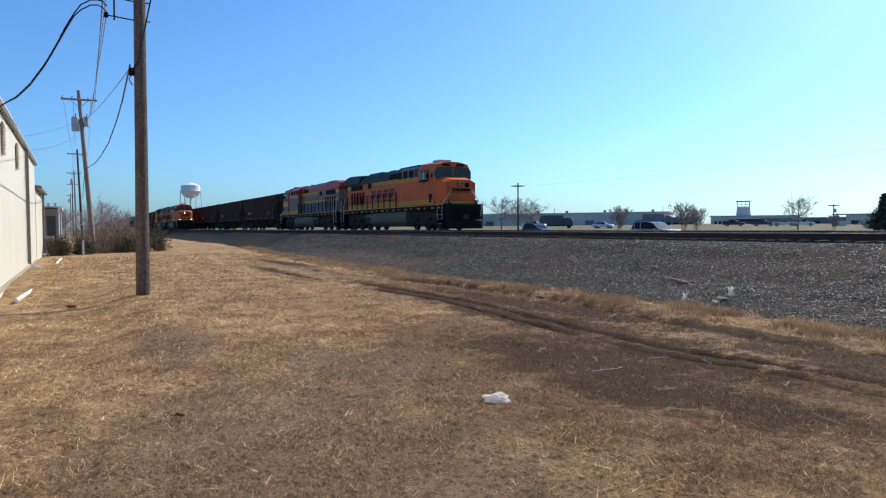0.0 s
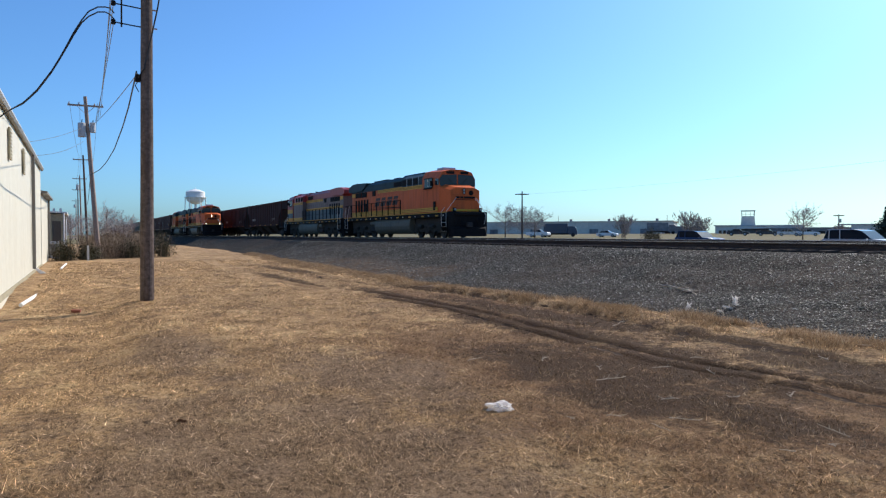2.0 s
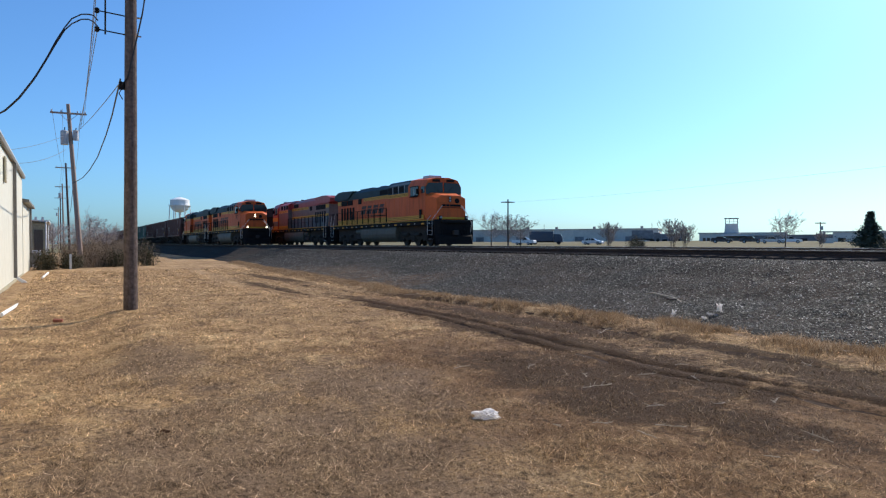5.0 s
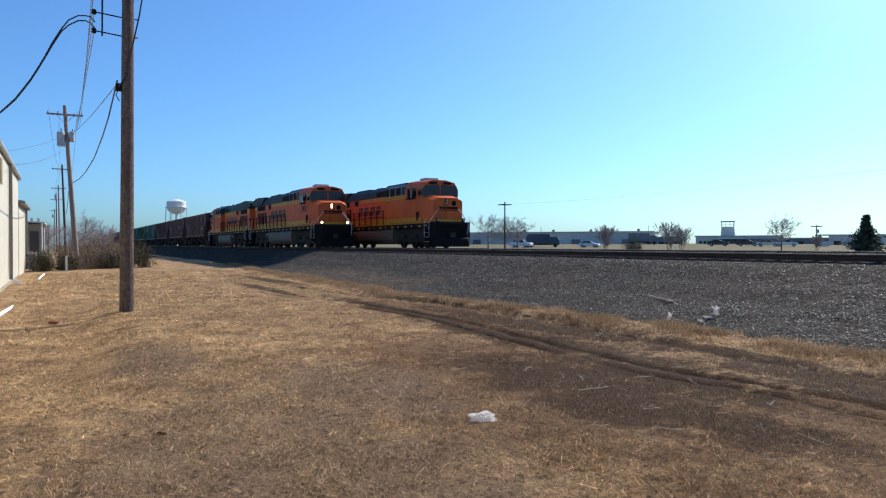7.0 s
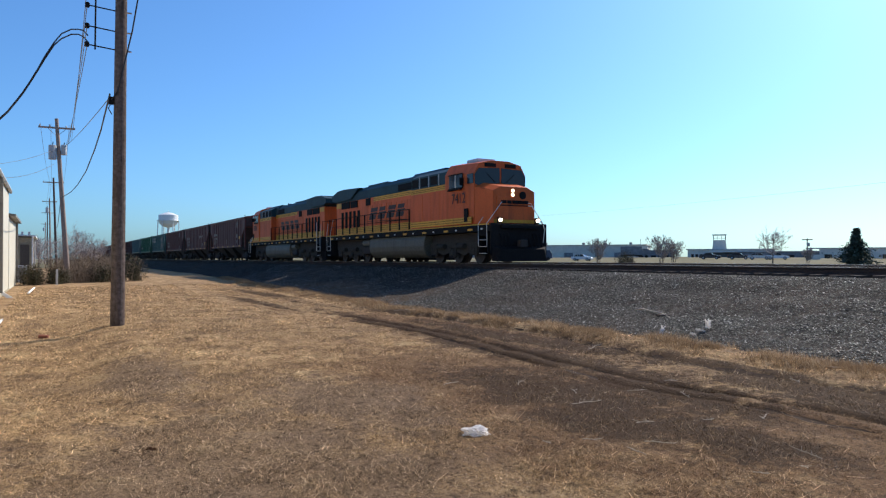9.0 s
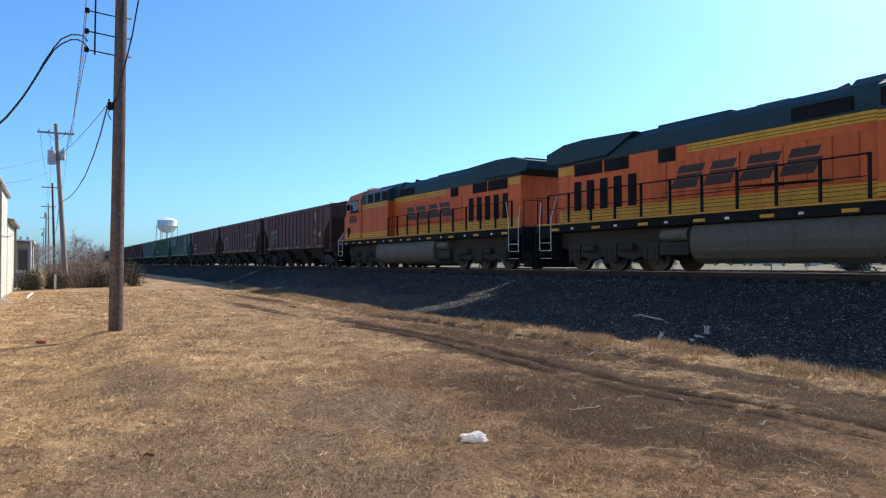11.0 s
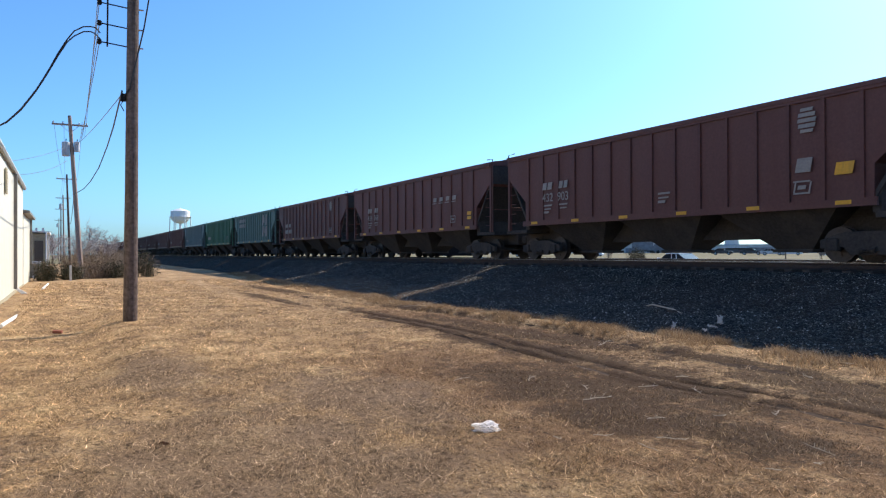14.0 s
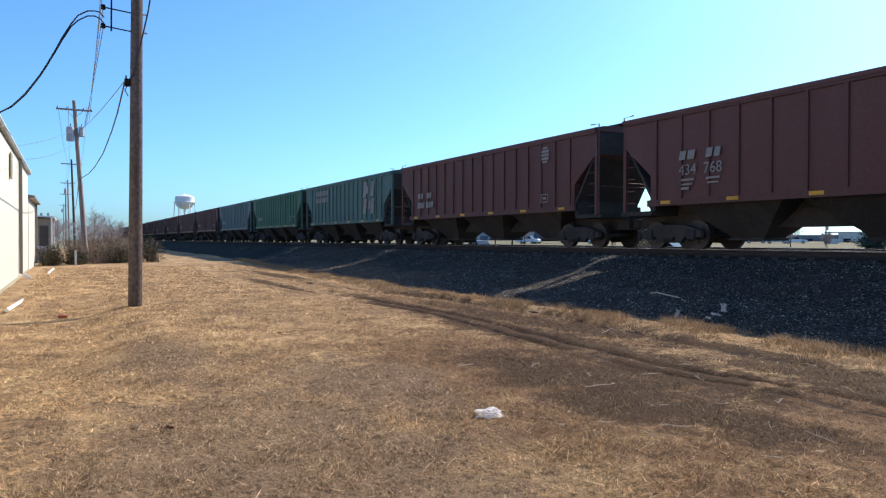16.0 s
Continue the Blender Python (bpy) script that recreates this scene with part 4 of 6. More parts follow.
        for z in (1.86, 1.97):
            part("pinstripe", box(6.62, 9.1, s * 1.5, s * 1.51, z - 0.008, z + 0.008), black_paint, cab)
        part("cab_grille", box(8.45, 8.75, s * 1.46, s * 1.515, 1.85, 2.45), black_paint, cab)
        w = part("windshield", prism([(s * 0.05, 3.6), (s * 1.2, 3.46), (s * 1.38, 3.52), (s * 1.39, 3.94), (s * 1.17, 4.22), (s * 0.05, 4.27)], "x", 9.17, 9.225), glass, cab, "dark windshield")
        part("wiper", rod((9.24, s * 0.3, 3.62), (9.24, s * 0.75, 4.0), 0.012), black_paint, w)
        part("corner_window", box(8.62, 9.15, min(s * 1.4, s * 1.442), max(s * 1.4, s * 1.442), 3.55, 3.98, bevel=0.004), glass, cab, "dark corner window beside the windshield")
        part("number_board", box(9.1, 9.24, min(s * 0.25, s * 0.85), max(s * 0.25, s * 0.85), 4.3, 4.47, bevel=0.01), black_paint, cab, "black number board")
    # nose, a little narrower to the front
    a = [(-1.4, 1.74), (1.4, 1.74), (1.4, 3.38), (0.95, 3.58), (-0.95, 3.58), (-1.4, 3.38)]
    c = [(-1.12, 1.74), (1.12, 1.74), (1.12, 3.14), (0.72, 3.34), (-0.72, 3.34), (-1.12, 3.14)]
    nose = part("nose", prism(a, "x", 9.19, 10.35, top=c, bevel=0.03), nose_m, t)
    part("nose_band", box(10.35, 10.37, -1.1, 1.1, 1.76, 1.9), band_m, nose, "yellow band low on the nose")
    part("nose_door", box(10.33, 10.375, -0.95, -0.35, 1.91, 2.9, bevel=0.01), nose_m, nose)
    lamp_m = lamp_on if lit else lamp_off
    for z in (2.98, 3.16):
        hl = part("headlight", rod((10.3, -0.1, z), (10.41, -0.1, z), 0.07, 0.07, 14), lamp_m, nose, "round nose headlight")
        part("headlight_rim", path_rod([(10.39, -0.1 + 0.1 * math.cos(k * 0.7854), z + 0.1 * math.sin(k * 0.7854)) for k in range(9)], 0.014), black_paint, hl)
    part("emblem", rod((10.35, 0.45, 2.98), (10.395, 0.45, 2.98), 0.17, 0.17, 18), black_paint, nose)
    bm = bmesh.new()
    for dy, w in ((-0.72, 0.28), (-0.4, 0.24), (-0.1, 0.3), (0.22, 0.26), (0.5, 0.24)):
        box(10.355, 10.385, dy, dy + w, 2.6, 2.74, bm)
    box(10.355, 10.385, -0.85, 0.85, 2.5, 2.54, bm)
    part("emblem_mark", bm, black_paint, nose)
    # front and rear platforms, steps, plough, ditch lights
    for s, x in ((1, 10.68), (-1, -10.68)):
        pil = part("pilot", box(min(x, x + s * 0.06), max(x, x + s * 0.06), -1.5, 1.5, 0.35, 1.72, bevel=0.02), black_paint, t, "black end plate")
        part("snowplough", prism([(-1.45, 0.12), (1.45, 0.12), (1.45, 0.75), (-1.45, 0.75)], "x", x + s * 0.06, x + s * 0.36, top=[(-1.3, 0.1), (1.3, 0.1), (1.15, 0.62), (-1.15, 0.62)], bevel=0.01), black_paint, pil)
        coupler(t, x - s * 0.24, s)
        for y in (-1.0, 1.0):
            if s > 0:
                dl = part("ditch_light", rod((x + 0.02, y, 1.86), (x + 0.14, y, 1.86), 0.075, 0.075, 12), lamp_m, pil, "round ditch light")
                part("bracket", box(x - 0.05, x + 0.03, y - 0.11, y + 0.11, 1.72, 1.98, bevel=0.01), black_paint, dl)
        for y in (-1, 1):
            st = part("step_well", box(x - s * 0.62 - 0.3, x - s * 0.62 + 0.3, y * 1.2 - 0.28, y * 1.2 + 0.28, 1.2, 1.4), black_paint, t, "stepped entry ladder")
            for k in range(4):
                part("step", box(x - s * 0.62 - 0.32, x - s * 0.62 + 0.32, y * 1.22 - 0.27, y * 1.22 + 0.27, 0.435 + k * 0.29, 0.455 + k * 0.29), rail_white if k < 3 else black_paint, st)
            for dx in (-0.36, 0.36):
                part("step_side", box(x - s * 0.62 + dx - 0.02, x - s * 0.62 + dx + 0.02, y * 1.22 - 0.25, y * 1.22 + 0.25, 0.4, 1.4), black_paint, st)
                xx = x - s * 0.62 + dx
                bend = [(xx + 0.1, y * 0.8, 2.62), (xx, y * 0.72, 2.64)] if s > 0 else [(xx + (0.3 if dx > 0 else 0.0), y * 1.42, 2.75 if dx > 0 else 2.55)]
                part("grab_rail", path_rod([(xx, y * 1.5, 0.75), (xx, y * 1.5, 1.72 if s > 0 else 1.9)] + bend, 0.016), rail_white, st, "white grab rail")
        if s > 0:
            er = part("end_railing", path_rod([(x + 0.04, 1.46, 1.0), (x + 0.04, 1.46, 1.55), (x, 0.72, 2.5), (x - 0.2, 0.68, 2.52)], 0.02), rail_white, t, "white slanting nose handrail")
            part("rail_bar", path_rod([(x + 0.05, 1.3, 0.9), (x + 0.12, 1.35, 1.5), (x + 0.02, 1.3, 1.75)], 0.02), rail_white, er)
        else:
            er = part("end_railing", path_rod([(x, -1.4, 1.72), (x, -1.4, 2.75), (x, -0.5, 2.75), (x, -0.5, 1.72)], 0.022), black_paint, t, "black end handrail")
            part("rail_bar", path_rod([(x, 1.4, 1.72), (x, 1.4, 2.75), (x, 0.5, 2.75), (x, 0.5, 1.72)], 0.022), black_paint, er)
        part("anticlimber", box(min(x, x + s * 0.26), max(x, x + s * 0.26), -1.0, 1.0, 1.5, 1.66, bevel=0.02), black_paint, pil)
        for y in (-1.05, -0.85, -0.65, 0.7, 0.9, 1.1):
            part("brake_hose", shared(("brake_hose", s), black_paint, lambda: path_rod([(s * 0.05, 0, 1.3), (s * 0.2, 0.02, 1.05), (s * 0.16, 0.05, 0.72)], 0.026)), None, pil).location = (x, y, 0)
        hose = part("air_hoses", path_rod([(x + s * 0.05, 0.5, 1.1), (x + s * 0.2, 0.55, 0.7), (x + s * 0.25, 0.5, 0.45)], 0.03), black_paint, pil)
    # side handrails
    for s in (-1, 1):
        post = shared(("stanchion", s), black_paint, lambda: box(-0.035, 0.035, s * 1.44, s * 1.5, 1.7, 2.78))
        rail = part("handrail", path_rod([(-9.9, s * 1.47, 2.76), (2.6, s * 1.47, 2.76)], 0.022), black_paint, t, "black walkway handrail")
        part("mid_rail", path_rod([(-9.9, s * 1.47, 2.25), (2.6, s * 1.47, 2.25)], 0.014), black_paint, rail)
        for k in range(11):
            part("stanchion", post, None, rail).location = (-9.9 + k * 1.245, 0, 0)
    # fuel tank and underslung gear
    part("fuel_tank", prism([(-1.36, 1.37), (-1.46, 1.15), (-1.49, 0.85), (-1.45, 0.6), (-1.33, 0.4), (-1.12, 0.26), (1.12, 0.26), (1.33, 0.4), (1.45, 0.6), (1.49, 0.85), (1.46, 1.15), (1.36, 1.37)], "x", -2.9, 4.3, bevel=0.03), tank_grey, t, "dusty tan fuel tank")
    for s in (-1, 1):
        part("air_reservoir", rod((-4.2, s * 1.2, 1.12), (-3.1, s * 1.2, 1.12), 0.2, 0.2, 12), tank_grey, t)
        part("equipment_box", box(-4.3, -3.1, s * 1.0 - 0.3, s * 1.0 + 0.3, 0.5, 0.9, bevel=0.03), under, t)
    for x in (-6.75, 6.75):
        bogie(t, x, (-1.95, 0.0, 1.95), 0.53, turning, 1)
    # painted name on the hood as plain slanted shapes, and the road number
    for s in (-1, 1):
        if cab_m is red_paint:
            part("lower_panel", box(-9.8, 4.86, s * 1.0125, s * 1.018, 1.76, 2.72), belle_blue, hood, "blue lower body panel")
            part("middle_band", box(-9.8, 4.86, s * 1.0125, s * 1.02, 2.725, 2.95), yellow, hood, "yellow band along the middle")
            part("middle_band", box(6.62, 8.9, s * 1.5, s * 1.512, 2.6, 3.02), yellow, cab, "yellow band under the cab window")
            part("lower_panel", box(6.62, 8.9, s * 1.5, s * 1.511, 2.07, 2.595), belle_blue, cab, "blue lower cab panel")
            continue
        for k in range(4):   # four slanted plain blocks of stacked bars
            x = -4.1 + k * 1.3
            slant = lambda px, z: x + px + (z - 2.5) * 0.55
            for p0, p1, lo, hi in ((0.0, 1.02, 2.52, 2.79), (0.06, 1.06, 2.84, 2.93), (0.02, 1.04 - 0.16 * (k % 2), 2.97, 3.2)):
                bar = prism([(slant(p0, lo), lo), (slant(p1, lo), lo), (slant(p1, hi), hi), (slant(p0, hi), hi)], "y", s * 1.013, s * 1.02)
                part("sign_bar", bar, sign_dark, hood, "dark slanted painted bar")
        part("swoosh", prism([(-4.4, 2.42), (0.6, 2.36), (1.4, 2.26), (1.2, 2.34), (-4.3, 2.45)], "y", s * 1.013, s * 1.02), sign_dark, hood, "dark painted swoosh")
        if number:
            lettering(number, 0.66, sign_dark, cab, (7.9, s * 1.5, 2.72), flip=s > 0)
    t.scale = (LOCO / 11.15, 1, 1.025)
    return t


ORANGE = (orange, dark_green, yellow, black_paint, orange, orange, yellow)
BELLE = (hood_grey_brown, red_paint, yellow, black_paint, red_paint, red_paint, yellow)


def hopper(material, half, ribs, marks, turning, label, group, number=None, far=False):
    """A covered hopper wagon: ribbed sides cut away at the ends, round roof, three outlet bays."""
    t = base("hopper_wagon", label, "freight wagon", group=group)
    L, cut, key = half - 0.74, half - 1.95, half
    prof = [(-L, 4.22), (L, 4.22), (L, 3.35), (cut, 2.35), (cut, 1.42), (-cut, 1.42), (-cut, 2.35), (-L, 3.35)]
    body = part("body", shared(("body", key), material, lambda: prism(prof, "y", -1.55, 1.55, bevel=0.01)), None, t)
    part("roof", shared(("roof", key), material, lambda: prism([(-1.64, 4.16), (-1.64, 4.27), (-1.3, 4.34), (-0.6, 4.42), (0.6, 4.42), (1.3, 4.34), (1.64, 4.27), (1.64, 4.16)], "x", -L - 0.05, L + 0.05)), None, t)
    walkway = part("roof_walk", shared(("walk", key), under, lambda: box(-L - 0.2, L + 0.2, -0.5, -0.15, 4.46, 4.5)), None, t, "dark roof running board")
    hatch = shared("hatch", material, lambda: box(-0.55, 0.55, 0.0, 0.55, 4.4, 4.5, bevel=0.03))
    for k in range(8):
        part("hatch", hatch, None, t).location = (-L + 1.1 + k * (2 * L - 2.2) / 7, 0, 0)
    for s in (-1, 1):
        part("side_sill", shared(("sill", key, s), material, lambda: box(-cut - 0.1, cut + 0.1, s * 1.55, s * 1.62, 1.36, 1.56)), None, body)
        part("top_chord", shared(("chord", key, s), material, lambda: box(-L, L, s * 1.55, s * 1.615, 4.08, 4.2)), None, body)
        rib = shared(("rib", s), material, lambda: box(-0.045, 0.045, s * 1.545, s * 1.61, 1.56, 4.08))
        thin = shared(("seam", s), material, lambda: box(-0.02, 0.02, s * 1.545, s * 1.565, 1.56, 4.08))
        n = ribs if ribs > 8 else 12
        for k in range(n):
            x = -cut + 0.25 + k * (2 * cut - 0.5) / (n - 1)
            part("rib" if ribs > 8 else "seam", rib if ribs > 8 else thin, None, body).location = (x, 0, 0)
        tag = shared(("tag", s), yellow, lambda: box(-0.2, 0.2, s * 1.62, s * 1.632, 1.42, 1.52))
        for k in range(6):
            part("reflector", tag, None, body, "yellow reflective strip").location = (-cut + 0.7 + k * (2 * cut - 1.4) / 5, 0, 0)
    part("centre_sill", shared(("centre", key), under, lambda: box(-cut, cut, -0.42, 0.42, 1.2, 1.46, box(-half + 0.35, half - 0.35, -0.35, 0.35, 0.66, 1.2))), None, t)
    bay = shared("bay", under, lambda: prism([(-1.85, -1.4), (1.85, -1.4), (1.85, 1.4), (-1.85, 1.4)], "z", 1.44, 0.36, top=[(-0.55, -0.45), (0.55, -0.45), (0.55, 0.45), (-0.55, 0.45)]))
    for x in (-4.2, 0, 4.2):
        o = part("outlet_bay", bay, None, t, "sloping bottom outlet bay")
        o.location = (x, 0, 0)
        part("gate", shared("gate", under, lambda: box(-0.62, 0.62, -0.55, 0.55, 0.27, 0.36, bevel=0.02)), None, o)
    for s in (-1, 1):
        deck = part("end_deck", shared(("deck", key, s), under, lambda: box(min(s * cut, s * (half - 0.5)), max(s * cut, s * (half - 0.5)), -1.5, 1.5, 1.08, 1.22, box(min(s * (cut - 0.1), s * (cut + 0.12)), max(s * (cut - 0.1), s * (cut + 0.12)), -1.45, 1.45, 1.215, 1.72))), None, t)
        # shade of the wagon ends put into colour: dark slope sheets, added dark end sheets
        part("slope_sheet", shared(("slope", key, s), under, lambda: prism([(s * (cut - 0.02), 1.5), (s * (L - 0.1), 3.3), (s * (L - 0.1), 3.4), (s * (cut - 0.02), 1.7)], "y", -1.5, 1.5)), None, t)
        part("end_sheet", shared(("end_sheet", key, s), under, lambda: box(min(s * L, s * (L + 0.02)), max(s * L, s * (L + 0.02)), -1.5, 1.5, 3.33, 4.14)), None, body, "dirt-blackened end sheet")
        for y in (-1.5, 1.5):
            part("end_post", shared(("post", key, s, y), material, lambda: box(s * L - 0.06, s * L + 0.06, y - 0.06, y + 0.06, 1.2, 4.2)), None, deck)
            def ladder_mesh():
                bm = path_rod([(s * (L + 0.1), y, 1.2), (s * (L + 0.1), y, 4.4), (s * (L - 0.35), y, 4.42)], 0.022)
                for k in range(7 if far else 0):
                    rod((s * (L + 0.1), y, 1.5 + 0.4 * k), (s * (L - 0.45), y, 1.5 + 0.4 * k), 0.016, 0.016, 5, bm)
                return bm
            ladder = part("ladder", shared(("ladder", key, s, y, far), material, ladder_mesh), None, t)
            rung = shared(("rung", s, y), material, lambda: rod((0, 0, 0), (-s * 0.55, 0, 0), 0.016, 0.016, 5))
            for k in range(0 if far else 7):
                part("rung", rung, None, ladder).location = (s * (L + 0.1), y, 1.5 + 0.4 * k)
        part("end_rail", shared(("endrail", key, s), material, lambda: path_rod([(s * (L + 0.12), -1.4, 2.2), (s * (L + 0.12), 1.4, 2.2)], 0.022)), None, deck)
        if s < 0:
            wheel = part("brake_wheel", shared(("brake_wheel", key), under, lambda: path_rod([(-L - 0.2, 0.7 + 0.28 * math.cos(k * 0.6283), 2.6 + 0.28 * math.sin(k * 0.6283)) for k in range(11)], 0.02)), None, deck)
            part("brake_cylinder", shared(("cyl", key), under, lambda: rod((-L + 0.1, -0.4, 1.5), (-L + 0.1, 0.5, 1.5), 0.18, 0.18, 10)), None, deck)
        coupler(t, s * (half - 0.72), s)
        bogie(t, s * (half - 2.35), (-0.89, 0.89), 0.457, turning, 1)
    for rows, mat, x, z in marks:
        bars(rows, mat, body, (x, -1.575 if ribs < 9 else -1.615, z), far)
    if number:
        lettering(number, 0.46, mark_white, body, (-cut + 2.05, -1.575 if ribs < 9 else -1.62, 2.26))
    return t


LINES = [(0.1, 0.0, 0.5, 0.06), (0.12, -0.13, 0.42, 0.05), (0.1, -0.27, 0.3, 0.08), (1.05, 0.0, 0.5, 0.06), (1.1, -0.13, 0.4, 0.05)]
NUMERAL_BARS = [(0, 0, 0.22, 0.3), (0.28, 0, 0.22, 0.3), (0.56, 0, 0.22, 0.3), (1.0, 0, 0.22, 0.3), (1.28, 0, 0.22, 0.3), (1.56, 0, 0.22, 0.3)]
INITIALS = [(0.06, 0, 0.24, 0.27), (0.38, 0, 0.26, 0.27), (1.08, 0, 0.22, 0.27), (1.38, 0, 0.2, 0.27)]
BADGE = [(0, 0, 0.34, 0.08), (-0.06, 0.12, 0.46, 0.1), (-0.08, 0.26, 0.5, 0.1), (-0.06, 0.4, 0.46, 0.1), (0, 0.54, 0.34, 0.08)]
SQUARE = [(0, 0, 0.46, 0.04), (0, 0.3, 0.46, 0.04), (0, 0.04, 0.04, 0.26), (0.42, 0.04, 0.04, 0.26), (0.12, 0.12, 0.22, 0.1)]
BIG = [(0, 0, 0.5, 0.95), (0, 1.05, 0.5, 0.95), (1.2, 0, 0.5, 0.95), (1.2, 1.05, 0.5, 0.95), (0.5, 1.25, 0.35, 0.5), (0.85, 0.3, 0.35, 0.5)]
NAME = [(k * 0.66, 0.0, 0.34, 0.2) for k in range(4)] + [(k * 0.66 - 0.08, -0.1, 0.4, 0.04) for k in range(4)]
HALF = 8.975
LOCO = 10.85


def running_marks(kind):
    if kind == "first":
        return [(INITIALS, mark_white, -5.85, 2.72), (LINES, mark_white, -5.8, 2.08), (BADGE, mark_white, 5.2, 3.3), (SQUARE, mark_white, 5.0, 1.75), ([(0, 0, 0.42, 0.36)], mark_white, 5.05, 2.3), ([(0, 0, 0.45, 0.3)], yellow, 6.1, 2.15), (LINES[:3], mark_white, 0.2, 2.1)]
    if kind == "second":
        return [(INITIALS, mark_white, -5.85, 2.72), (LINES, mark_white, -5.8, 2.08), (NAME, mark_white, 2.9, 2.85), (SQUARE, mark_white, 4.7, 1.75), ([(0, 0, 0.35, 0.16), (0, -0.2, 0.35, 0.14)], yellow, 6.3, 2.05)]
    if kind == "third":
        return [(INITIALS, mark_white, -6.15, 2.45), (NUMERAL_BARS, mark_white, -6.15, 1.95), (BADGE, mark_white, 5.1, 3.3), (SQUARE, mark_white, 5.0, 1.75)]
    if kind == "big":
        return [(BIG, mark_white, 3.9, 1.9), ([(k * 0.5, 0, 0.34, 0.34) for k in range(6)] + [(k * 0.5, 0.5, 0.34, 0.34) for k in range(6)], mark_white, -5.8, 3.0)]
    return [(NUMERAL_BARS, mark_white, -6.15, 2.1), (LINES, mark_white, 4.9, 2.2)]


TRAIN = []     # (thing, place along the train, turned round)
G1, G2 = "running freight train", "standing freight train"
TRAIN.append((locomotive(ORANGE, "7412", True, True, G1, "orange and dark green diesel locomotive leading with its headlights lit"), 3 * LOCO, 1))
TRAIN.append((locomotive(ORANGE, "8006", False, True, G1, "orange and dark green diesel locomotive coupled cab to the rear"), LOCO, -1))
WAGONS = [(car_brown, 15, "first", "432  903", "dark red covered hopper wagon with white numerals and yellow reflectors"),
          (car_brown, 14, "second", "434  768", "dark red covered hopper wagon with slanted white lettering shapes"),
          (car_brown, 16, "third", None, "oxide red ribbed covered hopper wagon with a round badge"),
          (car_teal, 18, "big", None, "faded grey-green covered hopper wagon with a large white emblem"),
          (car_green, 18, "", None, "bright green ribbed covered hopper wagon"),
          (car_grey, 18, "", None, "blue-grey ribbed covered hopper wagon"),
          (car_brown, 16, "", None, "oxide red ribbed covered hopper wagon"),
          (car_brown_dull, 16, "", None, "dull brown ribbed covered hopper wagon")]
for k in range(24):
    if k < 8:
        m, ribs, kind, num, label = WAGONS[k]
        w = hopper(m, HALF, ribs, running_marks(kind), k < 6, label, G1, num, k > 5)
    else:
        w = copy_thing(TRAIN[2 + (6 if k % 3 else 7)][0], pose(0, 0, 0))
    TRAIN.append((w, -HALF - 2 * HALF * k, 1))

STANDING = -41.4     # the standing train's front coupler
pk = locomotive(ORANGE, None, False, False, G2, "orange and dark green diesel locomotive heading a standing train")
pk.location = (STANDING - LOCO, FAR_TRACK, RAIL_TOP)
pk2 = locomotive(BELLE, None, False, False, G2, "red, silver and yellow diesel locomotive coupled cab to the rear")
pk2.location, pk2.rotation_euler = (STANDING - 3 * LOCO, FAR_TRACK, RAIL_TOP), (0, 0, math.pi)
pw = hopper(car_standing, 10.2, 16, running_marks(""), False, "dark oxide red ribbed hopper wagon in a standing train", G2, None, True)
pw.matrix_world = pose(STANDING - 4 * LOCO - 10.2, FAR_TRACK, RAIL_TOP)
for k in range(1, 18):
    copy_thing(pw, pose(STANDING - 4 * LOCO - 10.2 - 20.4 * k, FAR_TRACK, RAIL_TOP))


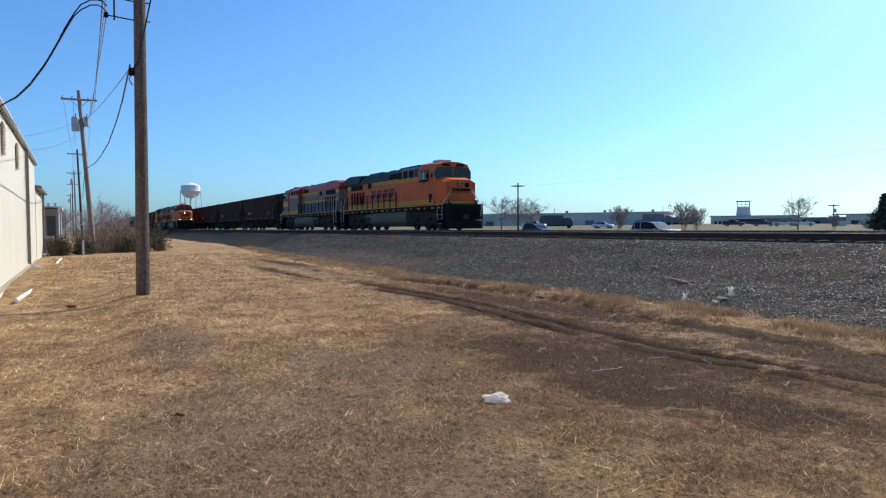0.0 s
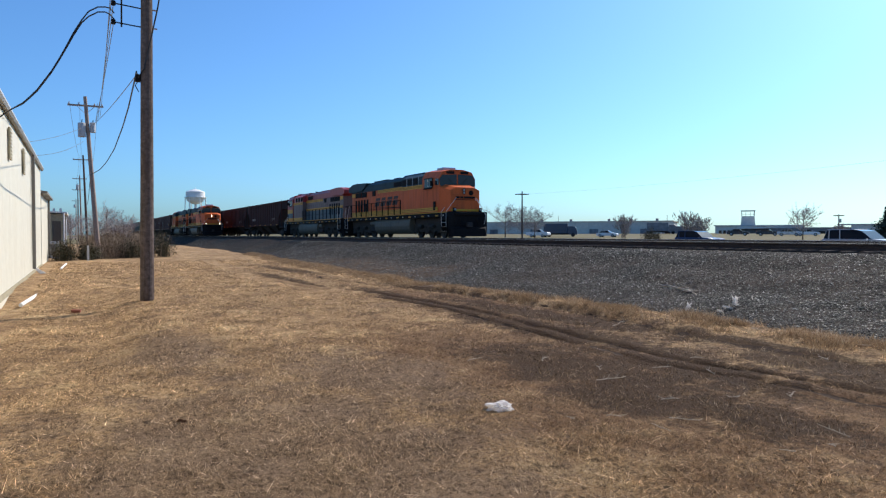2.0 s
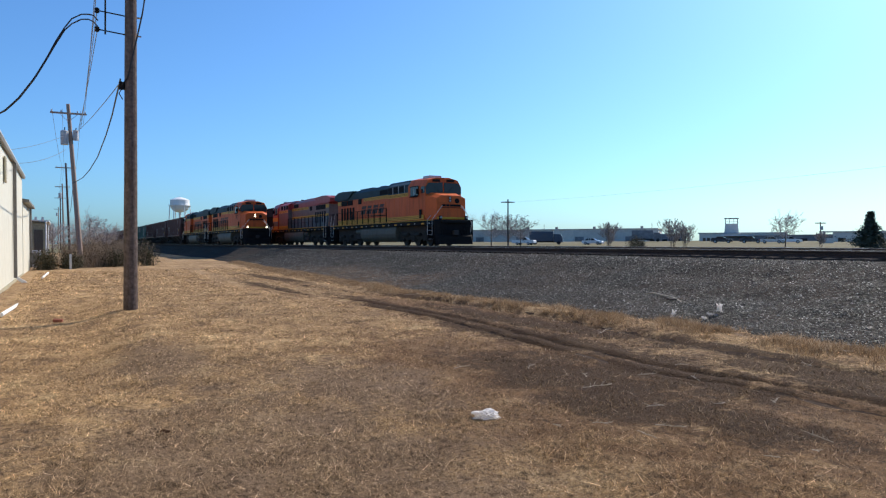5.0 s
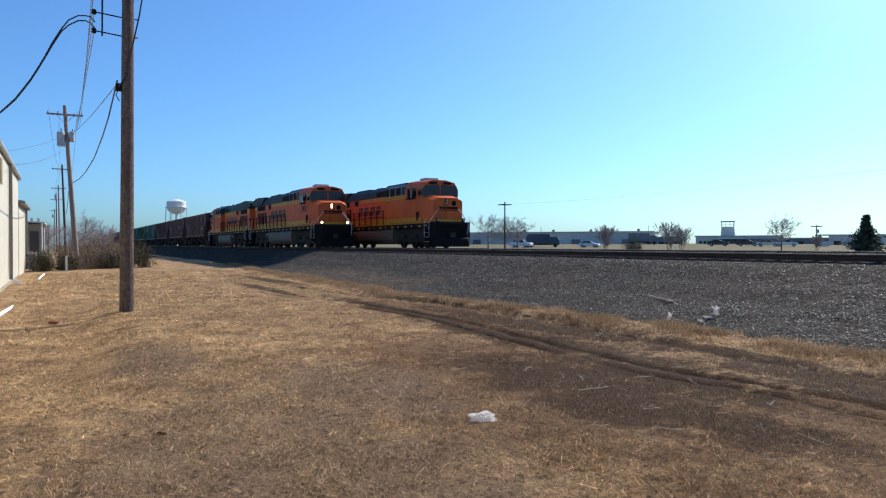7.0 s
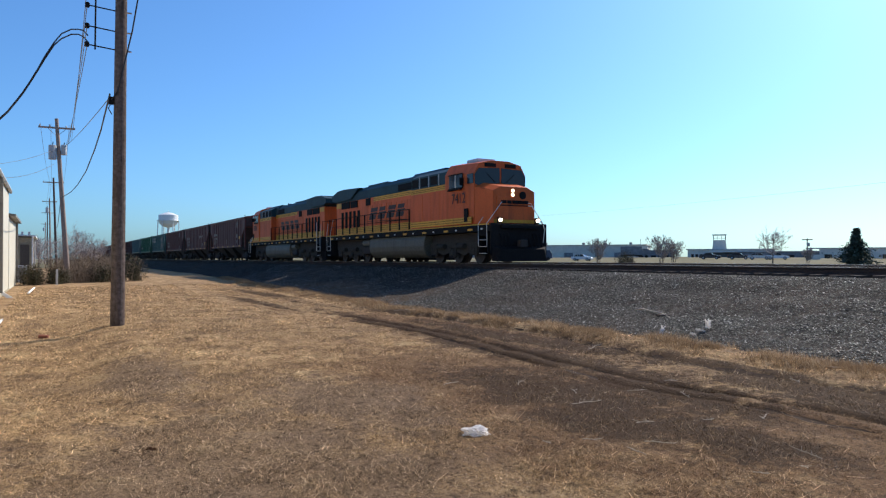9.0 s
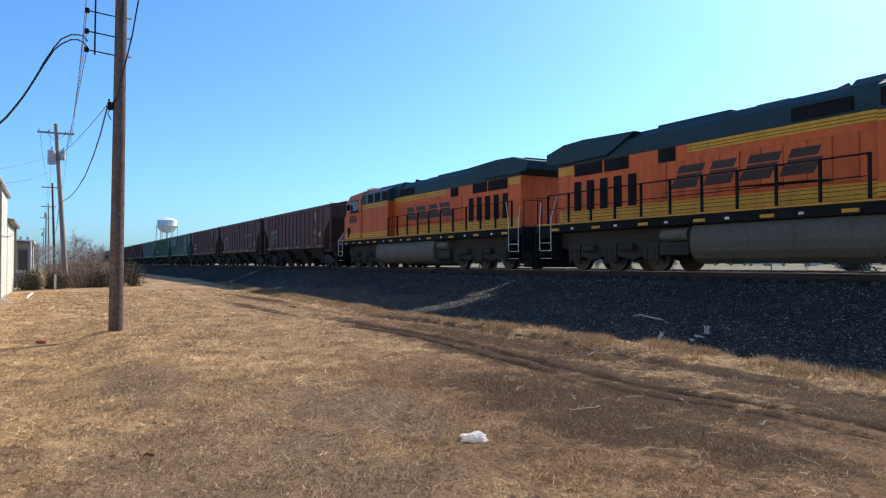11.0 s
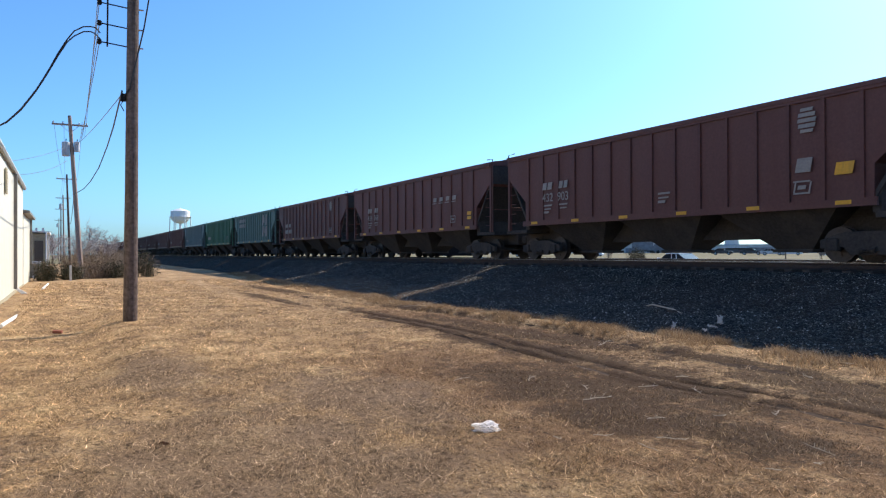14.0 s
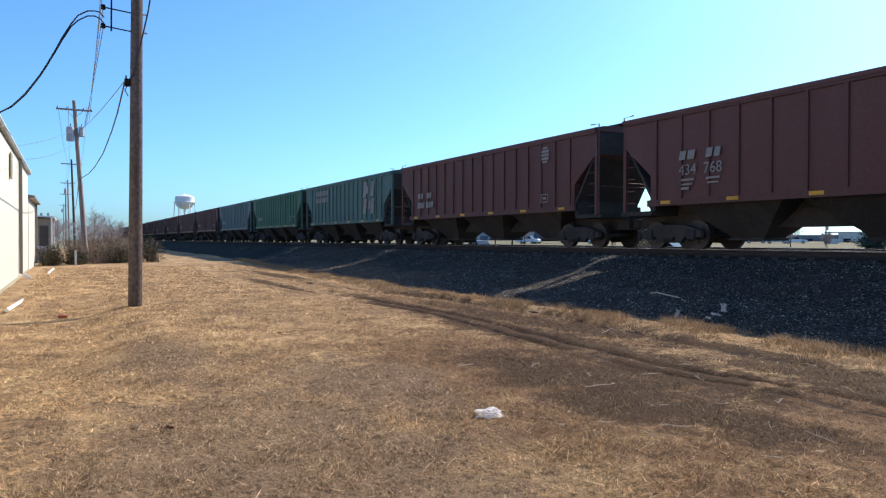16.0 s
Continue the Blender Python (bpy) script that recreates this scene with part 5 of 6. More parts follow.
# ---- road vehicles ----
def motor_car(at, paint, shape, label, group="", lit=False):
    """A road car; x forward, z = 0 at the road."""
    at = Matrix.Translation((0, 0, 0 if at.translation.y < 60 else ground_height(at.translation.x, at.translation.y))) @ at
    t = base("car", label, "car", at, group)
    if shape == "suv":
        low = [(-2.35, 0.35), (2.3, 0.35), (2.35, 0.75), (2.2, 1.0), (1.1, 1.08), (-2.35, 1.1)]
        top = [(-2.3, 1.09), (1.05, 1.07), (0.35, 1.62), (-0.2, 1.7), (-2.0, 1.68)]
    elif shape == "pickup":
        low = [(-2.8, 0.45), (2.7, 0.45), (2.75, 0.9), (2.6, 1.15), (1.3, 1.2), (-2.8, 1.2)]
        top = [(-0.7, 1.19), (1.25, 1.18), (0.6, 1.78), (-0.5, 1.82)]
    else:
        low = [(-2.3, 0.3), (2.25, 0.3), (2.3, 0.6), (2.1, 0.8), (1.0, 0.92), (-1.7, 0.95), (-2.3, 0.9)]
        top = [(-1.75, 0.93), (1.0, 0.91), (0.3, 1.38), (-0.9, 1.42)]
    part("body", prism(low, "y", -0.88, 0.88, bevel=0.06), paint, t)
    gl = part("cabin_glass", prism(top, "y", -0.78, 0.78, bevel=0.04), glass, t, "dark window band")
    roof = sorted(top, key=lambda p: -p[1])[:2]
    xa, xb = min(roof[0][0], roof[1][0]), max(roof[0][0], roof[1][0])
    part("roof", box(xa - 0.02, xb + 0.02, -0.76, 0.76, roof[0][1] - 0.02, roof[0][1] + 0.03, bevel=0.02), paint, t)
    for s in (-1, 1):
        part("pillar", rod((xa + 0.1, s * 0.775, 0.95), (xa + 0.15, s * 0.76, roof[0][1]), 0.05), paint, gl)
        part("pillar", rod(((xa + xb) / 2, s * 0.785, 0.95), ((xa + xb) / 2, s * 0.77, roof[0][1]), 0.04), paint, gl)
        part("headlight", box(2.1, 2.32, s * 0.7 - 0.14, s * 0.7 + 0.14, 0.62, 0.76, bevel=0.02), lamp_off, t)
        part("tail_light", box(-2.37, -2.28, s * 0.74 - 0.1, s * 0.74 + 0.1, 0.75, 0.95, bevel=0.01), red_paint, t)
        part("door_mirror", box(0.75, 0.9, s * 0.98 - 0.1, s * 0.98 + 0.08, 0.95, 1.1, bevel=0.02), paint, t)
    for x in (-1.4, 1.4):
        for s in (-1, 1):
            w = part("wheel", shared("tyre_ring", tyre, lambda: rod((0, -0.1, 0), (0, 0.1, 0), 0.33, 0.33, 20)), None, t)
            w.location = (x, s * 0.8, 0.33)
            part("rim", shared(("rim", s), tin_grey, lambda: rod((0, s * 0.09, 0), (0, s * 0.115, 0), 0.2, 0.2, 12)), None, w)
    return t


def box_truck(at, label, colour):
    at = Matrix.Translation((0, 0, ground_height(at.translation.x, at.translation.y))) @ at
    t = base("truck", label, "truck", at)
    part("cargo_box", box(-4.2, 1.4, -1.2, 1.2, 0.8, 3.1, bevel=0.04), colour, t)
    part("cab", prism([(1.5, 0.5), (3.6, 0.5), (3.6, 1.4), (3.1, 2.4), (1.5, 2.5)], "y", -1.1, 1.1, bevel=0.06), colour, t)
    part("windshield", prism([(3.3, 1.5), (3.63, 1.45), (3.16, 2.32), (3.0, 2.3)], "y", -0.95, 0.95), glass, t)
    part("chassis", box(-4.2, 3.2, -0.5, 0.5, 0.5, 0.8), under, t)
    for x in (-3.0, 2.6):
        for s in (-1, 1):
            part("wheel", rod((x, s * 0.85, 0.45), (x, s * 1.1, 0.45), 0.45, 0.45, 16), tyre, t)
    return t


# ---- far side: buildings, tower, trees ----
def far_hall():
    t = base("warehouse", "long low grey warehouse with small roof vents", "warehouse")
    a, b2 = Vector((-245.0, 131.0, 0)), Vector((-185.1, 185.4, 0))
    run = (b2 - a).length
    t.matrix_world = Matrix.Translation(a) @ pose(0, 0, 0, 0, 0, math.degrees(math.atan2(b2.y - a.y, b2.x - a.x)))
    part("wall", box(0, run, 0, 40, -0.3, 5.85), hall_grey, t)
    part("roof", box(-0.4, run + 0.4, -0.4, 40.4, 5.852, 6.1), hall_beige, t, "pale roof edge")
    for k in range(16):
        part("panel", box(2 + k * 5, 6.4 + k * 5, -0.06, -0.002, 0.2, 5.6), hall_grey if k % 3 else hall_beige, t)
    for x in (20, 33, 44, 58, 66, 75):
        part("roof_vent", box(x, x + 0.9, 4, 5, 6.1, 6.95, bevel=0.05), dark_wall, t)
    for x in (40, 79):
        part("mast", rod((x, 3, 6.0), (x, 3, 8.1), 0.07), dark_wall, t)
    for x in (14, 30, 52, 70):
        part("loading_door", box(x, x + 3.2, -0.09, -0.062, 0.0, 3.2), dark_wall, t)


def tower_building():
    t = base("tower_building", "flat beige building with a square lookout tower", "building", pose(-146.5, 177.0, 0, 0, 0, 40))
    part("hall", box(-9.0, 15.0, -3, 14, -0.3, 3.7), hall_beige, t)
    part("flat_roof", box(-9.4, 15.4, -3.4, 14.4, 3.702, 3.95), tin_grey, t)
    part("porch", box(-3, 7, -7, -3.41, 2.9, 3.2), roof_white, t, "pale porch canopy")
    part("porch_wall", box(-2.5, 6.5, -5, -3.41, -0.3, 2.89), dark_wall, t)
    shaft = part("tower_shaft", prism([(-2.0, -2), (2.0, -2), (2.0, 2), (-2.0, 2)], "z", 3.953, 6.6, top=[(-1.75, -1.75), (1.75, -1.75), (1.75, 1.75), (-1.75, 1.75)]), hall_beige, t)
    part("tower_roof", box(-2.0, 2.0, -2.0, 2.0, 8.05, 8.3), dark_wall, t)
    for x in (-1.7, 1.7):
        for y in (-1.7, 1.7):
            part("tower_post", box(x - 0.1, x + 0.1, y - 0.1, y + 0.1, 6.6, 8.05), dark_wall, shaft)
    for x in (-0.6, 0.6):
        part("mullion", box(x - 0.05, x + 0.05, -1.72, -1.66, 6.6, 8.05), dark_wall, shaft)
    part("tower_rail", box(-1.75, 1.75, -1.78, -1.72, 7.1, 7.2), dark_wall, shaft)
    for k in range(5):
        part("window", box(-8 + k * 1.2, -7.2 + k * 1.2, -3.04, -3.002, 1.2, 2.4), glass, t)
    part("vent_pipe", rod((11, 0, 3.9), (11, 0, 5.0), 0.08), dark_wall, t)


def low_row():
    for (x, y, turn, w, h, m, label) in ((-129, 181, 36, 22, 2.95, dark_wall, "low dark workshop row behind the field"), (-99.0, 168.5, 33, 17, 3.5, hall_beige, "low pale building beyond the field"),
                                         (-172, 176, 42, 12, 3.7, dark_wall, "low dark shed beside the warehouse"), (-73, 160, 25, 26, 3.4, hall_grey, "low grey building beyond the field")):
        t = base("low_building", label, "building", pose(x, y, 0, 0, 0, turn), "low buildings beyond the field")
        part("wall", box(-w / 2, w / 2, 0, 8, -0.3, h), m, t)
        part("roof", box(-w / 2 - 0.3, w / 2 + 0.3, -0.3, 8.3, h + 0.002, h + 0.22), tin_grey, t)
        for k in range(int(w / 4)):
            part("window", box(-w / 2 + 1 + k * 4, -w / 2 + 2.6 + k * 4, -0.05, -0.002, 0.9, 2.1), glass, t)
    t = base("kiosk", "small glazed kiosk with a flat roof", "kiosk", pose(-93.3, 142.0, 0.1, 0, 0, 33))
    part("wall", box(-1.2, 1.2, -1.2, 1.2, -0.2, 1.9), hall_beige, t)
    part("roof", box(-1.5, 1.5, -1.5, 1.5, 3.1, 3.35), tin_grey, t)
    for x in (-1.1, 1.1):
        for y in (-1.1, 1.1):
            part("post", box(x - 0.07, x + 0.07, y - 0.07, y + 0.07, 1.6, 3.1), tin_grey, t)


def water_tower():
    t = base("water_tower", "white elevated steel water tank on slender legs", "water tower", pose(-634, 88, 0))
    tank = part("tank", lathe([(0.9, 27.4), (2.6, 27.7), (5.0, 28.6), (6.8, 30.3), (7.6, 32.2), (7.8, 33.0), (7.8, 37.6), (7.7, 37.9), (3.5, 39.6), (0.6, 40.2)], 32), tower_white, t)
    part("riser", rod((0, 0, 0), (0, 0, 27.5), 1.0, 1.0, 12), tower_white, t)
    part("balcony", lathe([(8.2, 32.9), (9.0, 32.9), (9.0, 33.05), (8.2, 33.05)], 32), tower_white, tank, "ring walkway")
    for k in range(20):
        c, s = math.cos(k * 0.314), math.sin(k * 0.314)
        part("rail_post", rod((9 * c, 9 * s, 33), (9 * c, 9 * s, 34.1), 0.06, 0.06, 5), tower_white, tank)
    for k in range(6):
        c, s = math.cos(k * 1.047 + 0.3), math.sin(k * 1.047 + 0.3)
        part("leg", rod((9.6 * c, 9.6 * s, 0), (8.1 * c, 8.1 * s, 33), 0.42, 0.36, 8), tower_white, t)
        c2, s2 = math.cos(k * 1.047 + 1.347), math.sin(k * 1.047 + 1.347)
        part("strut", rod((9.0 * c, 9.0 * s, 14), (9.0 * c2, 9.0 * s2, 14), 0.16, 0.16, 6), tower_white, t)
    part("finial", rod((0, 0, 40.4), (0, 0, 41.6), 0.25, 0.1), tower_white, tank)


def bare_tree(x, y, height, spread, seed, label="leafless winter tree with fine grey-brown twigs", stems=1):
    """A round leafless crown: upright stems, arching limbs to a rough dome, branches and fine twigs."""
    rng = random.Random(seed)
    t = base("tree", label, "tree", pose(x, y, ground_height(x, y)), "bare trees")
    crown = bmesh.new()
    wide, mid = height * 0.4 * spread, height * (0.6 if stems == 1 else 0.5)
    dirs = lambda k: Vector((rng.gauss(0, 1), rng.gauss(0, 1), rng.gauss(0.35, 0.8) if stems == 1 else rng.gauss(1.1, 0.6))).normalized() * k
    for n in range(stems):
        a = 6.283 * n / stems + rng.uniform(0, 1)
        lean = Vector((math.cos(a), math.sin(a), 0)) * (0 if stems == 1 else wide * 0.4)
        foot, head = lean * 0.25 + Vector((0, 0, -0.1)), lean + Vector((rng.uniform(-0.2, 0.2), rng.uniform(-0.2, 0.2), height * 0.78))
        part("trunk", rod(foot, head, height * 0.02 / stems ** 0.5, 0.02, 7), bark, t)
        count = int(15 / stems ** 0.5)
        for k in range(count):
            f = 0.28 + 0.7 * k / count + rng.uniform(-0.04, 0.04)
            root = foot.lerp(head, f)
            around = k * 2.4 + rng.uniform(-0.5, 0.5)
            up = rng.uniform(0.0, 0.5) + 0.5 * f
            reach = wide * rng.uniform(0.7, 1.1) * (1 - 0.45 * max(0, f - 0.6)) * (1 if stems == 1 else 0.65)
            tip = root + Vector((math.cos(around) * reach, math.sin(around) * reach, (height - root.z) * up * 0.75))
            bend = root.lerp(tip, 0.45) + Vector((0, 0, -0.08 * reach)) + dirs(0.1 * reach)
            r = height * 0.007
            rod(root, bend, r, r * 0.7, 4, crown)
            rod(bend, tip, r * 0.7, 0.012, 4, crown)
            for j in range(8):
                g = (j + rng.random()) / 8
                p = root.lerp(bend, g * 2.2) if g < 0.45 else bend.lerp(tip, (g - 0.45) / 0.55)
                q = p + (dirs(0.8) + (tip - root).normalized() * 0.6 + Vector((0, 0, 0.25))) * reach * rng.uniform(0.22, 0.42)
                rod(p, q, 0.022, 0.014, 3, crown)
                for i in range(5):
                    u = p.lerp(q, rng.uniform(0.3, 1.0))
                    v = u + (dirs(0.9) + (q - p).normalized() * 0.7) * reach * rng.uniform(0.1, 0.22)
                    rod(u, v, 0.011, 0.007, 3, crown)
                    for h in range(3):
                        w = u.lerp(v, rng.uniform(0.4, 1.0))
                        rod(w, w + (dirs(0.9) + (v - u).normalized() * 0.7) * reach * 0.13, 0.008, 0.005, 3, crown)
    part("crown", crown, twig, t)


def conifer(x, y, height, radius, seed):
    rng = random.Random(seed)
    t = base("evergreen_tree", "dark ragged evergreen tree with drooping boughs", "tree", pose(x, y, ground_height(x, y)), "evergreens")
    part("trunk", rod((0, 0, -0.2), (0, 0, height * 0.96), 0.16, 0.02, 7), bark, t)
    bm = bmesh.new()
    for k in range(int(330 * height / 4)):
        h = rng.random() ** 1.25
        z, reach = height * (0.03 + 0.95 * h), radius * (1 - h) ** 1.7 * rng.uniform(0.5, 1.2) + 0.12
        a = rng.uniform(0, 6.283)
        tip = Vector((math.cos(a) * reach, math.sin(a) * reach, z + rng.uniform(-0.12, 0.3) * reach))
        foot = Vector((0, 0, z))
        for j in range(7):
            p = foot.lerp(tip, 0.2 + 0.8 * (j + rng.random()) / 7)
            s = 0.1 + 0.16 * (1 - j / 7) * radius / 2
            tri = [p + Vector((rng.uniform(-s, s), rng.uniform(-s, s), rng.uniform(-s, s) * 0.7)) for _ in range(3)]
            bm.faces.new([bm.verts.new(v) for v in tri])
    part("crown", bm, needle, t)


def shrub(x, y, height, width, seed, leafy, label):
    rng = random.Random(seed)
    t = base("bush", label, "bush", pose(x, y, ground_height(x, y)), "bushes")
    stems, leaves = bmesh.new(), bmesh.new()
    for k in range(110 if not leafy else 40):
        a, d = rng.uniform(0, 6.283), width * rng.random() ** 0.6
        p = Vector((math.cos(a) * d, math.sin(a) * d * 0.7, -0.05))
        q = p + Vector((rng.uniform(-0.35, 0.35), rng.uniform(-0.35, 0.35), 1)) * height * rng.uniform(0.45, 1.05) * (1 - 0.35 * d / width)
        rod(p, q, 0.014, 0.006, 3, stems)
        for j in range(4):
            s = p.lerp(q, rng.uniform(0.4, 1))
            rod(s, s + Vector((rng.uniform(-0.35, 0.35), rng.uniform(-0.35, 0.35), rng.uniform(0.05, 0.45))) * height * 0.4, 0.009, 0.005, 3, stems)
        for j in range(110 if leafy else 4):
            c = p.lerp(q, rng.uniform(0.12, 1.0)) + Vector((rng.gauss(0, 0.16), rng.gauss(0, 0.16), rng.gauss(0, 0.12)))
            if c.z < 0.02:
                continue
            e = 0.06
            leaves.faces.new([leaves.verts.new(c + Vector((rng.uniform(-e, e), rng.uniform(-e, e), rng.uniform(-e, e)))) for _ in range(3)])
    part("brushwood", stems, brush, t)
    part("foliage", leaves, shrub_leaf if leafy else brush, t)


far_hall()
tower_building()
low_row()
water_tower()
bare_tree(-106.0, 66.6, 6.4, 1.1, 3)
bare_tree(-103.5, 68.4, 5.9, 1.2, 13)
bare_tree(-100.5, 69.0, 5.2, 1.1, 14)
bare_tree(-75.0, 66.1, 3.9, 1.0, 5, stems=5)
bare_tree(-76.1, 79.4, 4.3, 1.2, 7, stems=5)
bare_tree(-72.5, 78.0, 3.4, 1.2, 8, stems=4)
bare_tree(-70.5, 97.1, 5.2, 1.1, 11)
bare_tree(-64.0, 96.0, 2.2, 1.3, 12, stems=4)
bare_tree(-110.0, 3.2, 5.7, 1.2, 17)
bare_tree(-106.0, 5.2, 4.4, 1.35, 27)
bare_tree(-100.0, 2.0, 3.8, 1.3, 28)
bare_tree(-122.0, 6.0, 3.8, 1.2, 18)
bare_tree(-96.0, -1.0, 4.2, 1.2, 19)
bare_tree(-130.0, -2.5, 5.2, 1.2, 20)
conifer(-46.2, 77.9, 4.2, 4.1, 2)
shrub(-68.9, 65.4, 2.2, 1.3, 31, True, "dark rounded evergreen shrub in the field")
shrub(-50.5, -0.9, 1.6, 0.8, 41, True, "dense dark green shrub beside the annex")
shrub(-50.5, 0.45, 1.1, 0.65, 42, True, "low dark shrub at the foot of a pole")
shrub(-54.5, 4.9, 2.2, 1.45, 43, True, "dark thick bush at the edge of the brush")
for k, (x, y, h) in enumerate(((-52.5, 1.5, 1.9), (-53.5, 2.4, 2.3), (-54.5, 3.2, 2.2), (-56.0, 4.0, 2.4), (-58.0, 2.2, 2.8), (-59.5, 3.6, 2.9), (-62.0, 4.6, 2.6), (-64.0, 2.6, 3.2), (-70.0, 4.5, 3.0), (-78.0, 5.0, 3.2), (-66.0, 0.6, 2.8), (-72.0, 1.5, 3.2))):
    shrub(x, y, h * 0.8, 1.3, 50 + k, False, "thicket of dry brown brush and weeds")
shrub(-53.4, 3.3, 1.4, 1.3, 71, True, "low dark scrub under the brush")
bm = box(-49.05, -48.92, 0.38, 0.5, -0.1, 0.95, bevel=0.015)
tagged(part("marker_post", bm, tin_grey), "short pale wooden marker post", "post")

t = base("utility_pole", "thin dark utility pole with a single crossarm beyond the road", "utility pole", pose(-98.4, 65.1, 0.2))
part("shaft", rod((0, 0, 0), (0, 0, 8.4), 0.15, 0.1, 10), pole_wood, t)
arm = part("crossarm", box(-0.75, 0.75, -0.9, 0.9, 7.85, 7.97, bevel=0.01), pole_wood, t)
t2 = base("utility_pole", "dark utility pole with a transformer beyond the field", "utility pole", pose(-83.3, 124.8, 0.3))
part("shaft", rod((0, 0, 0), (0, 0, 4.7), 0.12, 0.09, 8), pole_wood, t2)
part("crossarm", box(-0.5, 0.5, -0.9, 0.9, 4.4, 4.55), pole_wood, t2)
part("transformer", rod((0.2, 0, 3.2), (0.2, 0, 3.9), 0.28, 0.28, 10), tin_grey, t2)
wire(sag((-98.4, 65.1, 8.1), (60, 22 + 9, 8.2), 1.5, 24), 0.006, wire_mat, "thin overhead wire across the road")

motor_car(pose(-135.5, 94.1, 0.0, 0, 0, 30), paint_white, "pickup", "white pickup truck parked in front of the warehouse", "parked vehicles")
motor_car(pose(-122.2, 103.2, 0.0, 0, 0, 30), paint_white, "sedan", "white car parked in front of the warehouse", "parked vehicles")
box_truck(pose(-136.5, 101.5, 0.0, 0, 0, 50), "dark blue box truck parked by the warehouse", navy)
box_truck(pose(-143.0, 139.8, 0.0, 0, 0, 45), "dark truck parked at the warehouse corner", dark_wall)
for x, y, c in ((-105.3, 133.5, paint_dark), (-99.0, 132.0, paint_silver), (-96.2, 134.1, paint_white), (-111.0, 131.0, paint_dark)):
    motor_car(pose(x, y, 0.0, 0, 0, 35), c, "sedan", "car parked in a row by the low buildings", "parked vehicles")

# ---- litter and small things in the yard ----
dry_stick = surface("dry_stick", (0.5, 0.42, 0.32), 0.8, bump=0)
rng = random.Random(77)


def crumpled(name, at, size, seed, material, label, category):
    bm = bmesh.new()
    bmesh.ops.create_icosphere(bm, subdivisions=4, radius=1)
    for v in bm.verts:
        n = noise.noise(v.co * 1.6 + Vector((seed, 0, 0))) * 0.5 + abs(noise.noise(v.co * 4.2 + Vector((0, seed, 0)))) * 0.42 + abs(noise.noise(v.co * 9.0 + Vector((0, 0, seed)))) * 0.26
        v.co = Vector((v.co.x * size[0], v.co.y * size[1], v.co.z * size[2])) * (0.75 + n)
        v.co.z = max(v.co.z, -size[2] * 0.35)
    ob = part(name, bm, material)
    ob.matrix_world = at
    return tagged(ob, label, category)


crumpled("plastic_bag", pose(-5.44, 3.35, 0.05, 0, 0, 62), (0.14, 0.08, 0.055), 3, bag_white, "crumpled white plastic bag lying on the dry grass", "bag")


def rag(name, at, size, seed, label, category):
    """A torn, creased sheet with some thickness."""
    rng = random.Random(seed)
    bm = bmesh.new()
    n = 9
    rows = [[bm.verts.new((size[0] * (i / n - 0.5) * (1 + 0.5 * noise.noise(Vector((j * 0.5, seed, 0)))), size[1] * (j / n - 0.5) * (1 + 0.6 * noise.noise(Vector((i * 0.45, seed, 3)))), size[2] * (noise.noise(Vector((i * 0.4, j * 0.4, seed))) + 0.5 * noise.noise(Vector((i * 0.9, j * 0.9, seed)))))) for i in range(n + 1)] for j in range(n + 1)]
    faces = [bm.faces.new((rows[j][i], rows[j][i + 1], rows[j + 1][i + 1], rows[j + 1][i])) for j in range(n) for i in range(n) if rng.random() > 0.06 or 1 < i < 7]
    bmesh.ops.solidify(bm, geom=faces, thickness=0.004)
    ob = part(name, bm, bag_white)
    ob.matrix_world = at
    return tagged(ob, label, category)


rag("plastic_bag", pose(-9.85, 11.55, 0.27, 62, 0, 40), (0.1, 0.16, 0.1), 5, "white torn plastic bag caught upright on the ballast slope", "bag")
rag("plastic_bag", pose(-9.9, 11.4, 0.14, 15, 10, 10), (0.22, 0.05, 0.06), 6, "long torn strip of white plastic among the stones", "bag")
rag("paper_scrap", pose(-10.3, 10.75, 0.16, 50, 0, 20), (0.08, 0.15, 0.06), 8, "torn pale paper scrap at the grass edge", "litter")
rag("paper_scrap", pose(-9.75, 11.0, 0.12, 10, 0, 80), (0.04, 0.14, 0.04), 9, "flat pale scrap at the grass edge", "litter")
brick_red = surface("brick_red", (0.24, 0.09, 0.06), 0.9, vary=0.3, grain=30, dirty=0.4, bump=0.4)
loose_brick = tagged(part("brick", box(-0.1, 0.1, -0.05, 0.05, -0.03, 0.035, bevel=0.006), brick_red), "loose red brick lying in the lawn", "brick")
loose_brick.matrix_world = pose(-18.9, -0.1, ground_height(-18.9, -0.1) + 0.04, 6, 4, 75)
for pts, label in ((((-20.6, -1.34, -0.14), (-24.4, -1.07, -0.12)), "white plastic downspout pipe lying on the grass"), (((-37.3, -0.8, 0.05), (-43.8, -0.68, 0.04)), "white plastic drain pipe lying on the grass")):
    tagged(part("drain_pipe", path_rod([Vector(p) for p in pts], 0.048, 12), white_paint), label, "pipe")
tagged(part("fallen_branch", path_rod([(-13.1, 12.72, 0.3), (-12.75, 12.62, 0.36), (-12.3, 12.5, 0.33), (-11.9, 12.42, 0.31), (-11.55, 12.3, 0.24)], 0.017, 7), dry_stick), "pale bent branch lying across the ballast stones", "branch")
tieb = base("old_tie", "dark old railway tie half sunk in the ballast", "tie", pose(-11.75, 12.6, 0.14, 0, 0, 75))
part("beam", box(-0.38, 0.38, -0.1, 0.1, 0, 0.16, bevel=0.02), tie_wood, tieb)


